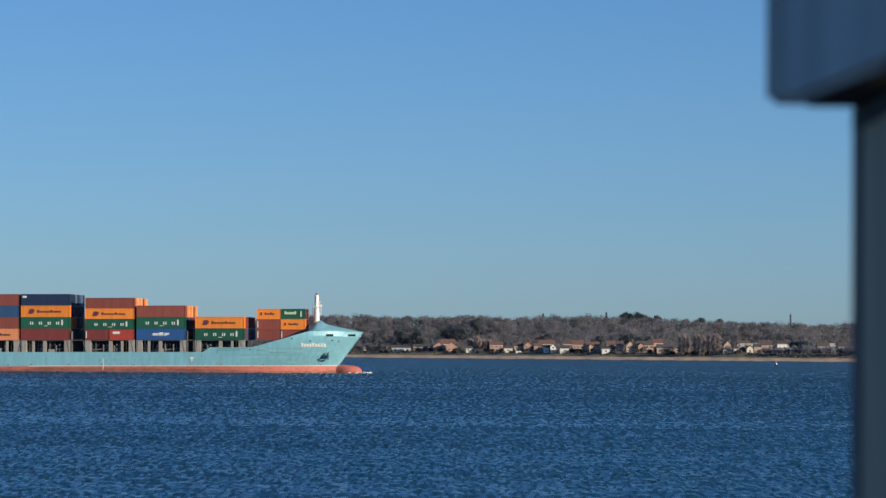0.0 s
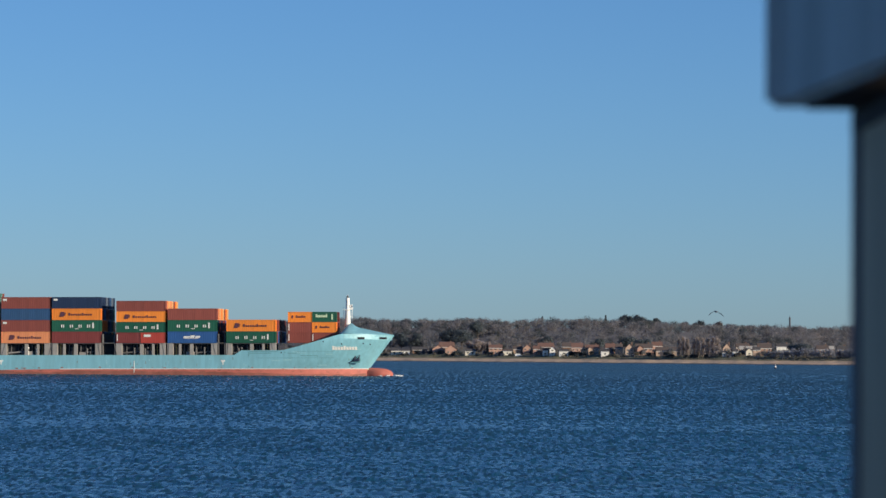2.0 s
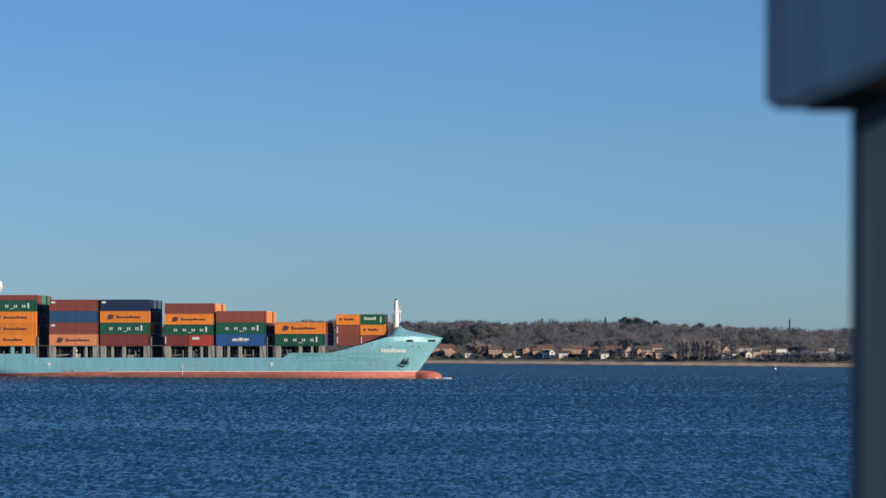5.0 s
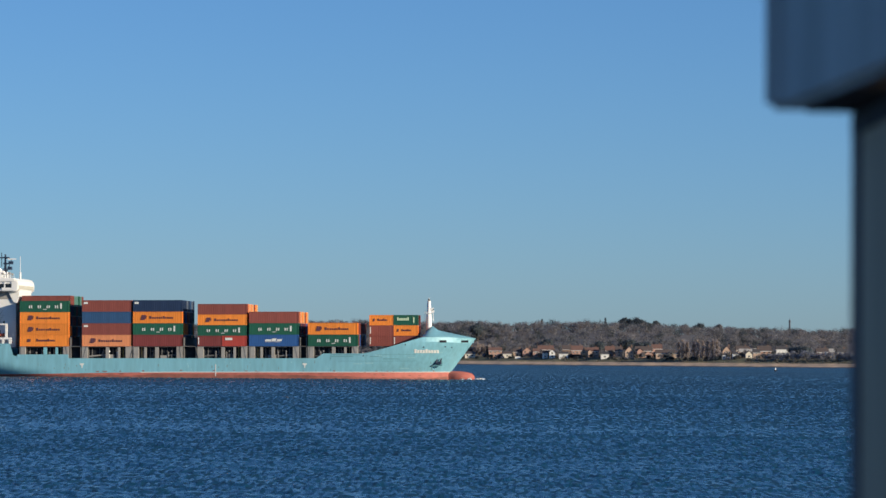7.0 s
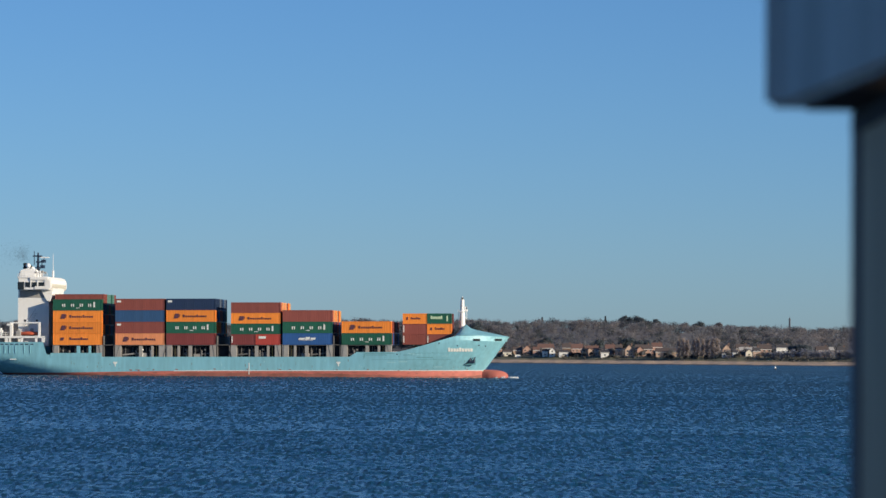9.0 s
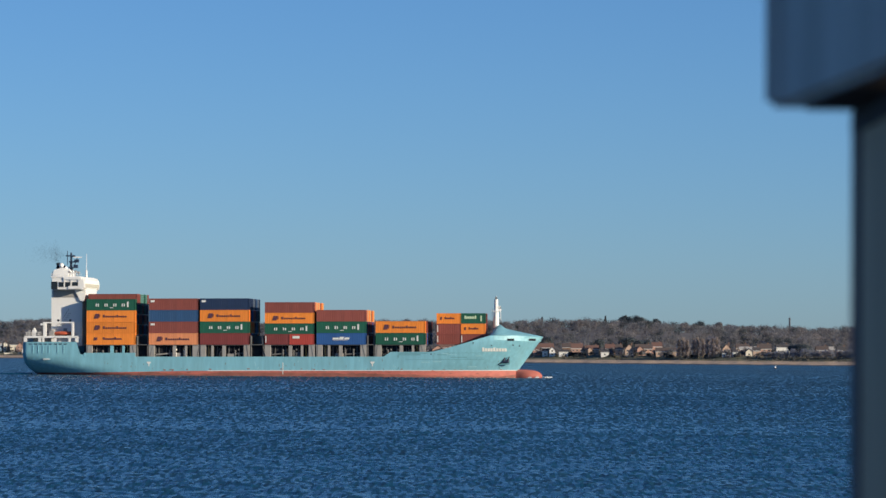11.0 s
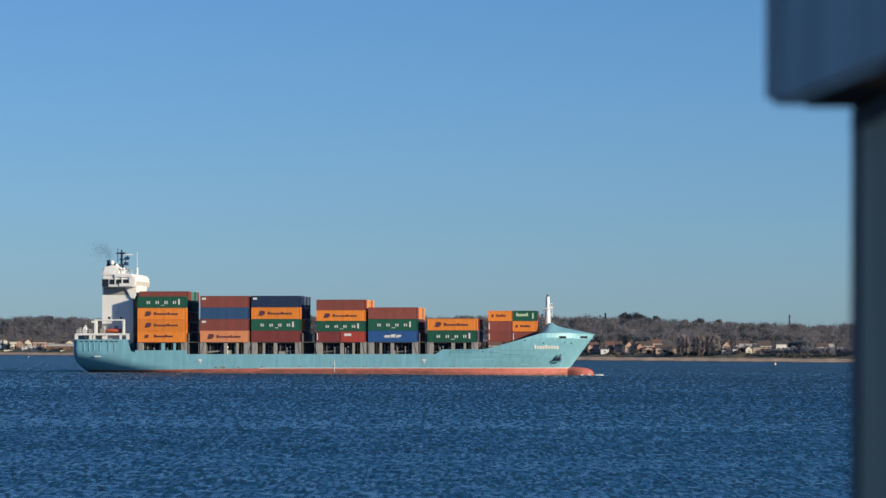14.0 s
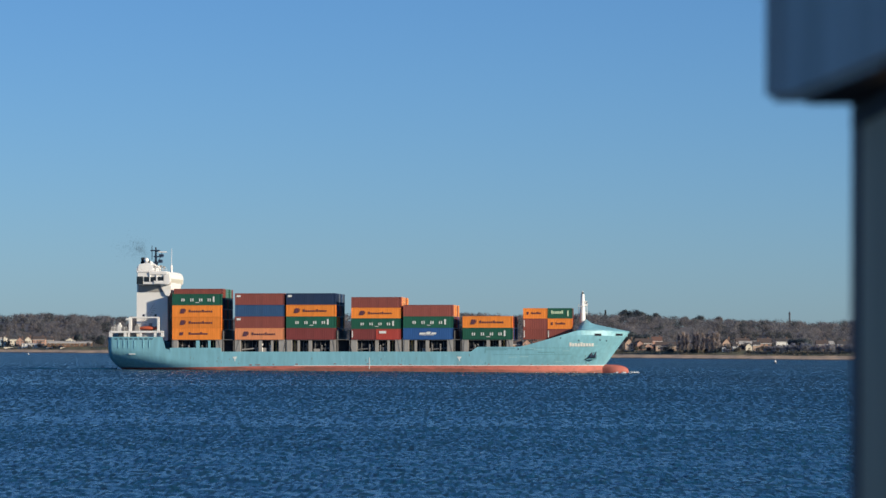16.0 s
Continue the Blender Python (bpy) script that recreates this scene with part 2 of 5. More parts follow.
# ---- the promenade under the camera and the timber frame beside it ----
def promenade():
    bm = bmesh.new()
    # unseen ground under the post, darkened to cut bounce onto the beam's underside
    extrude(bm, [(-260.0, -3.0), (7.6, -3.0), (7.2, 3.78), (7.2, 3.86), (-260.0, 3.86)], -400, 400)
    for v in bm.verts:
        v.co = Vector((v.co.y, v.co.x, v.co.z))
    bmesh.ops.recalc_face_normals(bm, faces=bm.faces)
    return tagged(part("pavement", bm, M["tarmac"]), "unseen tarmac promenade with a sea wall, darkened to cut bounce", "pavement", kind="structure")


def timber_frame():
    th = empty("timber_post", pose(0.735, 5.8, 3.86), "dark blue-grey timber post carrying a heavy beam, close by", "post")
    bm = bmesh.new()
    box(bm, -0.063, 0.09, -0.3, 0.2, 0, 2.1, bevel=0.008)
    part("post", bm, M["post"], th, "weathered dark grey timber post")
    bm = bmesh.new()
    pts = [(-0.2145, 0.2), (-0.176, 0.14), (-0.118, -0.62), (-0.08, -1.6), (0.12, -1.6), (0.12, 0.2)]
    low = [bm.verts.new((x, y, 1.998)) for x, y in pts]
    top = [bm.verts.new((x, y, 2.32)) for x, y in pts]
    n = len(pts)
    bm.faces.new(low)
    bm.faces.new(top[::-1])
    for i in range(n):
        bm.faces.new((low[i], low[(i + 1) % n], top[(i + 1) % n], top[i]))
    bmesh.ops.recalc_face_normals(bm, faces=bm.faces)
    bmesh.ops.bevel(bm, geom=list(bm.edges), offset=0.011, segments=3, affect="EDGES")
    part("beam", bm, M["beam"], th, "blue-grey painted beam end")
    # black board that paints the shade under the beam, and a dark strip down the back edge of the post
    bm = bmesh.new()
    inner = [(-0.15, 0.12), (-0.108, -0.62), (-0.072, -1.59), (0.115, -1.59), (0.115, 0.19), (-0.14, 0.19)]
    low = [bm.verts.new((x, y, 1.9945)) for x, y in inner]
    top = [bm.verts.new((x, y, 2.002)) for x, y in inner]
    bm.faces.new(low)
    bm.faces.new(top[::-1])
    for i in range(len(inner)):
        j = (i + 1) % len(inner)
        bm.faces.new((low[i], low[j], top[j], top[i]))
    bmesh.ops.recalc_face_normals(bm, faces=bm.faces)
    part("soffit_board", bm, M["under_shade"], th, "black board painting the shade under the beam")
    part("batten", boxes((-0.066, -0.055, 0.08, 0.203, 0, 1.994), bevel=0.002), M["batten"], th, "dark strip on the post's edge")
    # dark block paints in the shade where the post meets the beam
    part("top_block", boxes((-0.067, 0.092, -0.303, 0.203, 1.955, 1.994), bevel=0.002), M["under_shade"], th, "dark block painting the shade at the post's top")


promenade()
timber_frame()


# ---- the far shore ----
def land_material():
    m = bpy.data.materials.new("beach_grass_and_woodland_floor")
    m.use_nodes = True
    n, l = m.node_tree.nodes, m.node_tree.links
    b = n["Principled BSDF"]
    b.inputs["Roughness"].default_value = 0.95
    co, sep = n.new("ShaderNodeTexCoord"), n.new("ShaderNodeSeparateXYZ")
    l.new(co.outputs["Object"], sep.inputs["Vector"])
    ns = n.new("ShaderNodeTexNoise")
    ns.inputs["Scale"].default_value, ns.inputs["Detail"].default_value = 0.05, 6
    l.new(co.outputs["Object"], ns.inputs["Vector"])
    add = n.new("ShaderNodeMath")
    add.operation = "MULTIPLY_ADD"
    add.inputs[1].default_value = 1.6
    l.new(ns.outputs["Fac"], add.inputs[0])
    l.new(sep.outputs["Z"], add.inputs[2])
    mr = n.new("ShaderNodeMapRange")
    mr.inputs["From Min"].default_value, mr.inputs["From Max"].default_value = 0, 16
    l.new(add.outputs["Value"], mr.inputs["Value"])
    ramp = n.new("ShaderNodeValToRGB")
    els = ramp.color_ramp.elements
    els[0].position, els[0].color = 0.0, (0.09, 0.078, 0.065, 1)
    els[1].position, els[1].color = 1.0, (0.16, 0.145, 0.135, 1)
    for p, c in ((0.075, (0.12, 0.1, 0.08, 1)), (0.1, (0.61, 0.44, 0.29, 1)), (0.135, (0.61, 0.44, 0.29, 1)), (0.148, (0.36, 0.28, 0.2, 1)), (0.162, (0.59, 0.43, 0.285, 1)), (0.205, (0.54, 0.4, 0.27, 1)), (0.24, (0.19, 0.165, 0.09, 1)), (0.34, (0.155, 0.155, 0.075, 1)), (0.5, (0.15, 0.13, 0.09, 1))):
        e = els.new(p)
        e.color = c
    l.new(mr.outputs["Result"], ramp.inputs["Fac"])
    # leaf litter, grass tussocks and stones break the colour up
    fine, fr, tone = n.new("ShaderNodeTexNoise"), n.new("ShaderNodeMapRange"), n.new("ShaderNodeHueSaturation")
    fine.inputs["Scale"].default_value, fine.inputs["Detail"].default_value = 0.25, 6
    l.new(co.outputs["Object"], fine.inputs["Vector"])
    fr.inputs["From Min"].default_value, fr.inputs["From Max"].default_value = 0.3, 0.7
    fr.inputs["To Min"].default_value, fr.inputs["To Max"].default_value = 0.65, 1.3
    l.new(fine.outputs["Fac"], fr.inputs["Value"])
    l.new(fr.outputs["Result"], tone.inputs["Value"])
    l.new(ramp.outputs["Color"], tone.inputs["Color"])
    l.new(tone.outputs["Color"], b.inputs["Base Color"])
    return m


def land():
    px = np.concatenate([np.linspace(-2600, -100, 60, endpoint=False), np.linspace(-100, 1640, 436), np.linspace(1644, 4200, 60)])
    u = np.concatenate([np.linspace(-60, 150, 64), np.linspace(160, 1300, 50)])
    p, uu = np.meshgrid(px, u)
    y = shore_depth(p) + uu
    x, z = (p - 784) / F * y, ground_height(p, uu)
    wob = 6 * np.sin(p / 31) + 4 * np.sin(p / 12.3) + 2.5 * np.sin(p / 5.1)
    y = y + wob * (1 - smoothstep(60, 130, uu)) * 0.8
    nr, na = p.shape
    idx = np.arange(nr * na).reshape(nr, na)
    quads = np.stack([idx[:-1, :-1], idx[:-1, 1:], idx[1:, 1:], idx[1:, :-1]], -1).reshape(-1, 4)
    me = bpy.data.meshes.new("ground")
    me.from_pydata(np.stack([x, y, z], -1).reshape(-1, 3).tolist(), [], quads.tolist())
    me.polygons.foreach_set("use_smooth", [True] * len(me.polygons))
    me.materials.append(land_material())
    return tagged(new("ground", me), "sandy beach, grass bank and wooded land across the water", "ground", kind="structure")


land()


def leaf_material(name, color, spread=0.35, second=None, through_light=0.45):
    m = bpy.data.materials.new(name)
    m.use_nodes = True
    n, l = m.node_tree.nodes, m.node_tree.links
    b = n["Principled BSDF"]
    b.inputs["Roughness"].default_value = 0.9
    b.inputs["Specular IOR Level"].default_value = 0.2
    geo, hsv, r = n.new("ShaderNodeNewGeometry"), n.new("ShaderNodeHueSaturation"), n.new("ShaderNodeMapRange")
    co, ns, mu = n.new("ShaderNodeTexCoord"), n.new("ShaderNodeTexNoise"), n.new("ShaderNodeMath")
    ns.inputs["Scale"].default_value = 0.06
    l.new(co.outputs["Object"], ns.inputs["Vector"])
    r.inputs["To Min"].default_value, r.inputs["To Max"].default_value = 1 - spread, 1 + spread
    l.new(geo.outputs["Random Per Island"], r.inputs["Value"])
    mu.operation = "MULTIPLY"
    r2 = n.new("ShaderNodeMapRange")
    r2.inputs["From Min"].default_value, r2.inputs["From Max"].default_value = 0.3, 0.7
    r2.inputs["To Min"].default_value, r2.inputs["To Max"].default_value = 0.72, 1.28
    l.new(ns.outputs["Fac"], r2.inputs["Value"])
    l.new(r.outputs["Result"], mu.inputs[0])
    l.new(r2.outputs["Result"], mu.inputs[1])
    l.new(mu.outputs["Value"], hsv.inputs["Value"])
    hsv.inputs["Color"].default_value = (*color, 1)
    if second:
        drift, mr, mixed = n.new("ShaderNodeTexNoise"), n.new("ShaderNodeMapRange"), n.new("ShaderNodeMix")
        drift.inputs["Scale"].default_value, drift.inputs["Detail"].default_value = 0.035, 2
        l.new(co.outputs["Object"], drift.inputs["Vector"])
        mr.inputs["From Min"].default_value, mr.inputs["From Max"].default_value = 0.38, 0.62
        l.new(drift.outputs["Fac"], mr.inputs["Value"])
        mixed.data_type = "RGBA"
        mixed.inputs["A"].default_value, mixed.inputs["B"].default_value = (*color, 1), (*second, 1)
        l.new(mr.outputs["Result"], mixed.inputs["Factor"])
        l.new(mixed.outputs["Result"], hsv.inputs["Color"])
    l.new(hsv.outputs["Color"], b.inputs["Base Color"])
    # thin twigs and leaves let part of the light through
    tr, mx = n.new("ShaderNodeBsdfTranslucent"), n.new("ShaderNodeMixShader")
    mx.inputs["Fac"].default_value = through_light
    l.new(hsv.outputs["Color"], tr.inputs["Color"])
    l.new(b.outputs["BSDF"], mx.inputs[1])
    l.new(tr.outputs["BSDF"], mx.inputs[2])
    l.new(mx.outputs["Shader"], n["Material Output"].inputs["Surface"])
    return m


# twigs, evergreen and pine carry distance haze in their blue-grey base colours
M["twigs"] = leaf_material("hazy_winter_twigs", (0.27, 0.246, 0.24), 0.08, (0.232, 0.238, 0.252), 0.58)
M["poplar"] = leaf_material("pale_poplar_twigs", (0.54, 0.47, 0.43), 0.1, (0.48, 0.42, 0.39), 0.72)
M["evergreen"] = leaf_material("hazy_evergreen_foliage", (0.1, 0.118, 0.138), 0.25, (0.118, 0.128, 0.125), 0.55)
M["pine"] = leaf_material("hazy_pine_foliage", (0.108, 0.136, 0.158), 0.3, (0.122, 0.142, 0.15), 0.5)
M["scrub"] = leaf_material("grey_brown_scrub", (0.31, 0.275, 0.225), 0.25, (0.23, 0.215, 0.185), 0.6)
M["bark"] = mat("grey_brown_bark", (0.1, 0.08, 0.06), 0.9, grain=4, spread=0.3)


def tufts(rng, centre, radii, count, size, lift=0.0, tall=1.0, shell=0.55):
    """Corners of many small twig or leaf clumps spread unevenly through a crown of several lobes."""
    lobes = np.clip(rng.normal(0, 0.36, (6, 3)), -0.5, 0.42)
    lobes[0] = 0
    pick = rng.integers(0, 6, count)
    d = rng.normal(0, 1, (count, 3))
    d /= np.linalg.norm(d, axis=1)[:, None]
    rad = rng.uniform(shell, 1, count) * np.where(pick == 0, 0.95, 0.55)
    p = lobes[pick] + d * rad[:, None]
    p = np.array(centre) + p * np.array(radii) + np.array((0, 0, lift))
    a = rng.normal(0, 1, (count, 3, 3)) * size * np.array((1, 1, tall))
    a -= 0.8 * np.einsum("nij,nj->ni", a, d)[:, :, None] * d[:, None, :]
    return p[:, None, :] + a


def soup(name, tris, material):
    v = tris.reshape(-1, 3)
    n = len(v)
    me = bpy.data.meshes.new(name)
    me.vertices.add(n)
    me.vertices.foreach_set("co", v.ravel())
    me.loops.add(n)
    me.loops.foreach_set("vertex_index", np.arange(n, dtype=np.int32))
    me.polygons.add(n // 3)
    me.polygons.foreach_set("loop_start", np.arange(0, n, 3, dtype=np.int32))
    me.update(calc_edges=True)
    me.materials.append(material)
    return me


def woods():
    rng = np.random.default_rng(11)
    bare, green = [], []
    for k in range(2350):
        px = rng.uniform(-140, 1680)
        u = 205 + 1000 * rng.uniform(0, 1) ** 0.85
        if k > 1900:
            u = rng.uniform(100, 230)
        elif k > 1400:
            px, u = rng.uniform(-140, 960), rng.uniform(210, 800)
        if any(abs(px - c) < half and 95 < u < far for c, half, far in ((722, 30, 320), (808, 36, 340), (848, 20, 500), (1320, 18, 270), (1352, 17, 190), (1388, 17, 205), (1459, 14, 240))):
            u += 420  # clearings before the tall evergreens and the upper houses
        s = spot(px, u)
        h = rng.uniform(4, 7.5) if k > 1900 else rng.uniform(6, 10) if k > 1400 else rng.uniform(10, 13)
        w = h * rng.uniform(0.45, 0.7)
        dark = rng.uniform() < (0.3 if abs(px - 1115) < 45 and u > 800 else 0.17)
        n = 260 if dark else 220 if k > 1900 else 320
        into = green if dark else bare
        into.append(tufts(rng, (s.x, s.y, s.z + h * 0.56), (w, w, h * 0.4), n, 0.42 if dark else 0.36, tall=1.0, shell=0.45))
        into.append(tufts(rng, (s.x, s.y, s.z + h * 0.5), (w * 0.95, w * 0.95, h * 0.38), 100, 0.66, shell=0.0))
        into.append(tufts(rng, (s.x, s.y, s.z + h * 0.16), (w, w, h * 0.24), 60, 0.66, tall=1.2, shell=0.1))
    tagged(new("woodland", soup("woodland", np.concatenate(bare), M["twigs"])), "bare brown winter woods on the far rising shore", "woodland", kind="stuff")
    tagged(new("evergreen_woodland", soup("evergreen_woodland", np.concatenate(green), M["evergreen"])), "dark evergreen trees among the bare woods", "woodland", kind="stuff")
    sc = []
    for k in range(1700):
        px = rng.uniform(-140, 1680)
        u = rng.uniform(84, 150) if k < 900 else rng.uniform(64, 92)
        if rng.uniform() < 0.4 and px < 1340:
            continue
        s = spot(px, u)
        h = rng.uniform(1.0, 3.2) * (1 if k < 900 else 0.45) + (rng.uniform(1, 5) if 1330 < px < 1560 and k < 900 else 0)
        sc.append(tufts(rng, (s.x, s.y, s.z + h * 0.4), (h * 0.9, h * 0.9, h * 0.5), 60, 0.3, shell=0.4))
    tagged(new("scrub", soup("scrub", np.concatenate(sc), M["scrub"])), "grey-brown scrub and hedges behind the beach", "scrub", kind="stuff")


woods()


def tree(name, px, u, height, width, material, label, count, tall=1.0, shape="round", seed=0, group=""):
    rng = np.random.default_rng(seed)
    s = spot(px, u)
    th = empty(name, Matrix.Translation(s), label, "tree", group)
    bm = bmesh.new()
    top = height * (0.9 if shape == "column" else 0.6)
    tube(bm, (0, 0, -0.3), (0, 0, top * 0.5), height * 0.025, height * 0.016)
    tube(bm, (0, 0, top * 0.5), (0, 0, top), height * 0.016, 0.03)
    for k in range(9):
        a, z = rng.uniform(0, 6.28), top * rng.uniform(0.25, 0.85)
        reach = width * (0.3 if shape == "column" else 0.42)
        tube(bm, (0, 0, z), (reach * math.cos(a), reach * math.sin(a), z + height * 0.22), height * 0.01, 0.02, n=5)
    part("trunk", bm, M["bark"], th)
    if shape == "column":
        t = np.concatenate([tufts(rng, (0, 0, height * f), (width * 0.42 * w, width * 0.42 * w, height * 0.13), count // 5, 0.3, tall=3.0, shell=0.1)
                            for f, w in ((0.2, 0.8), (0.36, 1.0), (0.52, 1.0), (0.68, 0.85), (0.84, 0.55))])
    elif shape == "bush":
        t = np.concatenate([tufts(rng, (width * dx, 0, height * 0.4), (width * 0.32, width * 0.32, height * 0.5), count // 3, 0.5, shell=0.2) for dx in (-0.2, 0.0, 0.22)])
    elif shape == "cone":
        t = np.concatenate([tufts(rng, (0, 0, height * f), (width * 0.5 * w, width * 0.5 * w, height * 0.12), count // 4, 0.4, shell=0.3)
                            for f, w in ((0.22, 1.0), (0.45, 0.75), (0.66, 0.48), (0.86, 0.22))])
    else:
        t = tufts(rng, (0, 0, height * 0.54), (width * 0.5, width * 0.5, height * 0.44), count, 0.75, tall=tall, shell=0.3)
    ob = new("crown", soup("crown", t, material))
    ob.parent = th
    return th


for i, (px, h, w) in enumerate(((1205, 14.5, 6.5), (1212, 16, 7), (1219, 15.2, 6.5), (1231, 15.8, 7.5), (1238, 16.8, 7), (1246, 15.6, 8), (1256, 15, 8), (1264, 16, 7.5), (1272, 16.8, 7.5))):
    tree("poplar", px, 92, h, w, M["poplar"], "tall bare columnar poplar, pale brown, behind the beach", 950, shape="column", seed=30 + i, group="row of poplars")
SHORE_EVERGREENS = ((713, 285, 17, 17, "round"), (737, 280, 17.5, 20, "round"), (795, 305, 20.5, 24, "round"), (820, 310, 19.5, 24, "round"), (848, 480, 20, 19, "round"),
                    (664, 320, 12, 6, "cone"), (674, 120, 8, 7, "cone"), (865, 106, 9, 4, "cone"), (1115, 330, 11.5, 18, "round"), (1135, 300, 11, 16, "round"), (1062, 260, 12, 11, "round"),
                    (968, 300, 13, 14, "round"), (140, 200, 12, 12, "round"), (182, 190, 11, 12, "round"), (1410, 128, 10, 15, "round"), (1426, 126, 10.5, 16, "round"), (1090, 170, 11, 9, "round"), (1149, 230, 12, 10, "round"))
RIDGE_EVERGREENS = ((962, 1050, 15, 6, "cone"), (1074, 1050, 16, 7, "cone"), (1166, 1010, 15, 10, "round"), (1240, 980, 15, 17, "round"), (1216, 1040, 13, 14, "round"),
                    (1102, 1060, 16, 12, "round"), (1112, 1050, 17.5, 14, "round"), (1124, 1070, 18.5, 16, "round"), (1136, 1050, 17, 13, "round"), (1146, 1060, 15, 11, "round"))
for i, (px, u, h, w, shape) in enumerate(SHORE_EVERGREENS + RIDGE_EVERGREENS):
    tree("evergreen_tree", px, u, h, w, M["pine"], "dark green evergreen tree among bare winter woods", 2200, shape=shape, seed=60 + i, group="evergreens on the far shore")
for i, (px, u, h, w) in enumerate(((836, 142, 12, 9), (846, 138, 13, 10), (855, 150, 12.5, 10), (864, 146, 11, 9), (850, 175, 14, 11), (1272, 1000, 15, 12), (1290, 985, 13, 12))):
    tree("bare_tree", px, u, h, w, M["poplar"] if u < 900 else M["twigs"], "pale bare winter tree on the far shore", 1500, seed=130 + i, group="bare trees on the far shore")

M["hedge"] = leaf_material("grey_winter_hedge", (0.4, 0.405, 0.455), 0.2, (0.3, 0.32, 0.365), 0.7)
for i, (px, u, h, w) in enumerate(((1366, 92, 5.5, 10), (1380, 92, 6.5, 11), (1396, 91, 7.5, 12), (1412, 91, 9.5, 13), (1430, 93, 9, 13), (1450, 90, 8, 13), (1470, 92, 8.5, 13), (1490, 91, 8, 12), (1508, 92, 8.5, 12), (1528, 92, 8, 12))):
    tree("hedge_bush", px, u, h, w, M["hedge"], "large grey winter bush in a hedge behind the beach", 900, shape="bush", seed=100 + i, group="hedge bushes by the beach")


# ---- houses of the far shore ----
WALLS = {
    "brick": mat("orange_brick", (0.48, 0.3, 0.23), 0.85, grain=1.5, spread=0.15, stain=0.15),
    "tan": mat("tan_brick", (0.53, 0.385, 0.29), 0.85, grain=1.5, spread=0.15, stain=0.15),
    "cream": mat("cream_render", (0.75, 0.7, 0.58), 0.8, grain=0.6, spread=0.06, stain=0.1),
    "white": mat("white_render", (0.8, 0.79, 0.75), 0.8, grain=0.6, spread=0.05, stain=0.1),
    "timber": mat("brown_boarding", (0.2, 0.12, 0.08), 0.85, grain=2, spread=0.2),
    "bluegrey": mat("blue_grey_cladding", (0.3, 0.42, 0.52), 0.6, grain=1, spread=0.1),
}
ROOFS = {
    "tile": mat("brown_roof_tiles", (0.098, 0.078, 0.074), 0.9, grain=2, spread=0.2, stain=0.2),
    "redtile": mat("red_roof_tiles", (0.165, 0.096, 0.08), 0.9, grain=2, spread=0.2, stain=0.2),
    "slate": mat("grey_slates", (0.075, 0.072, 0.076), 0.8, grain=2, spread=0.2, stain=0.2),
    "sheet": mat("pale_grey_sheet_roof", (0.45, 0.43, 0.4), 0.6, grain=1, spread=0.1, stain=0.15),
}
M["window"] = mat("dark_window_glass", (0.03, 0.032, 0.036), 0.4, grain=1, spread=0.3, stain=0, spec=0.15)
M["stack"] = mat("sooty_chimney_brick", (0.2, 0.13, 0.105), 0.9, grain=2, spread=0.2)
M["frame"] = mat("white_window_frame", (0.75, 0.75, 0.72), 0.5, grain=3, spread=0.05)


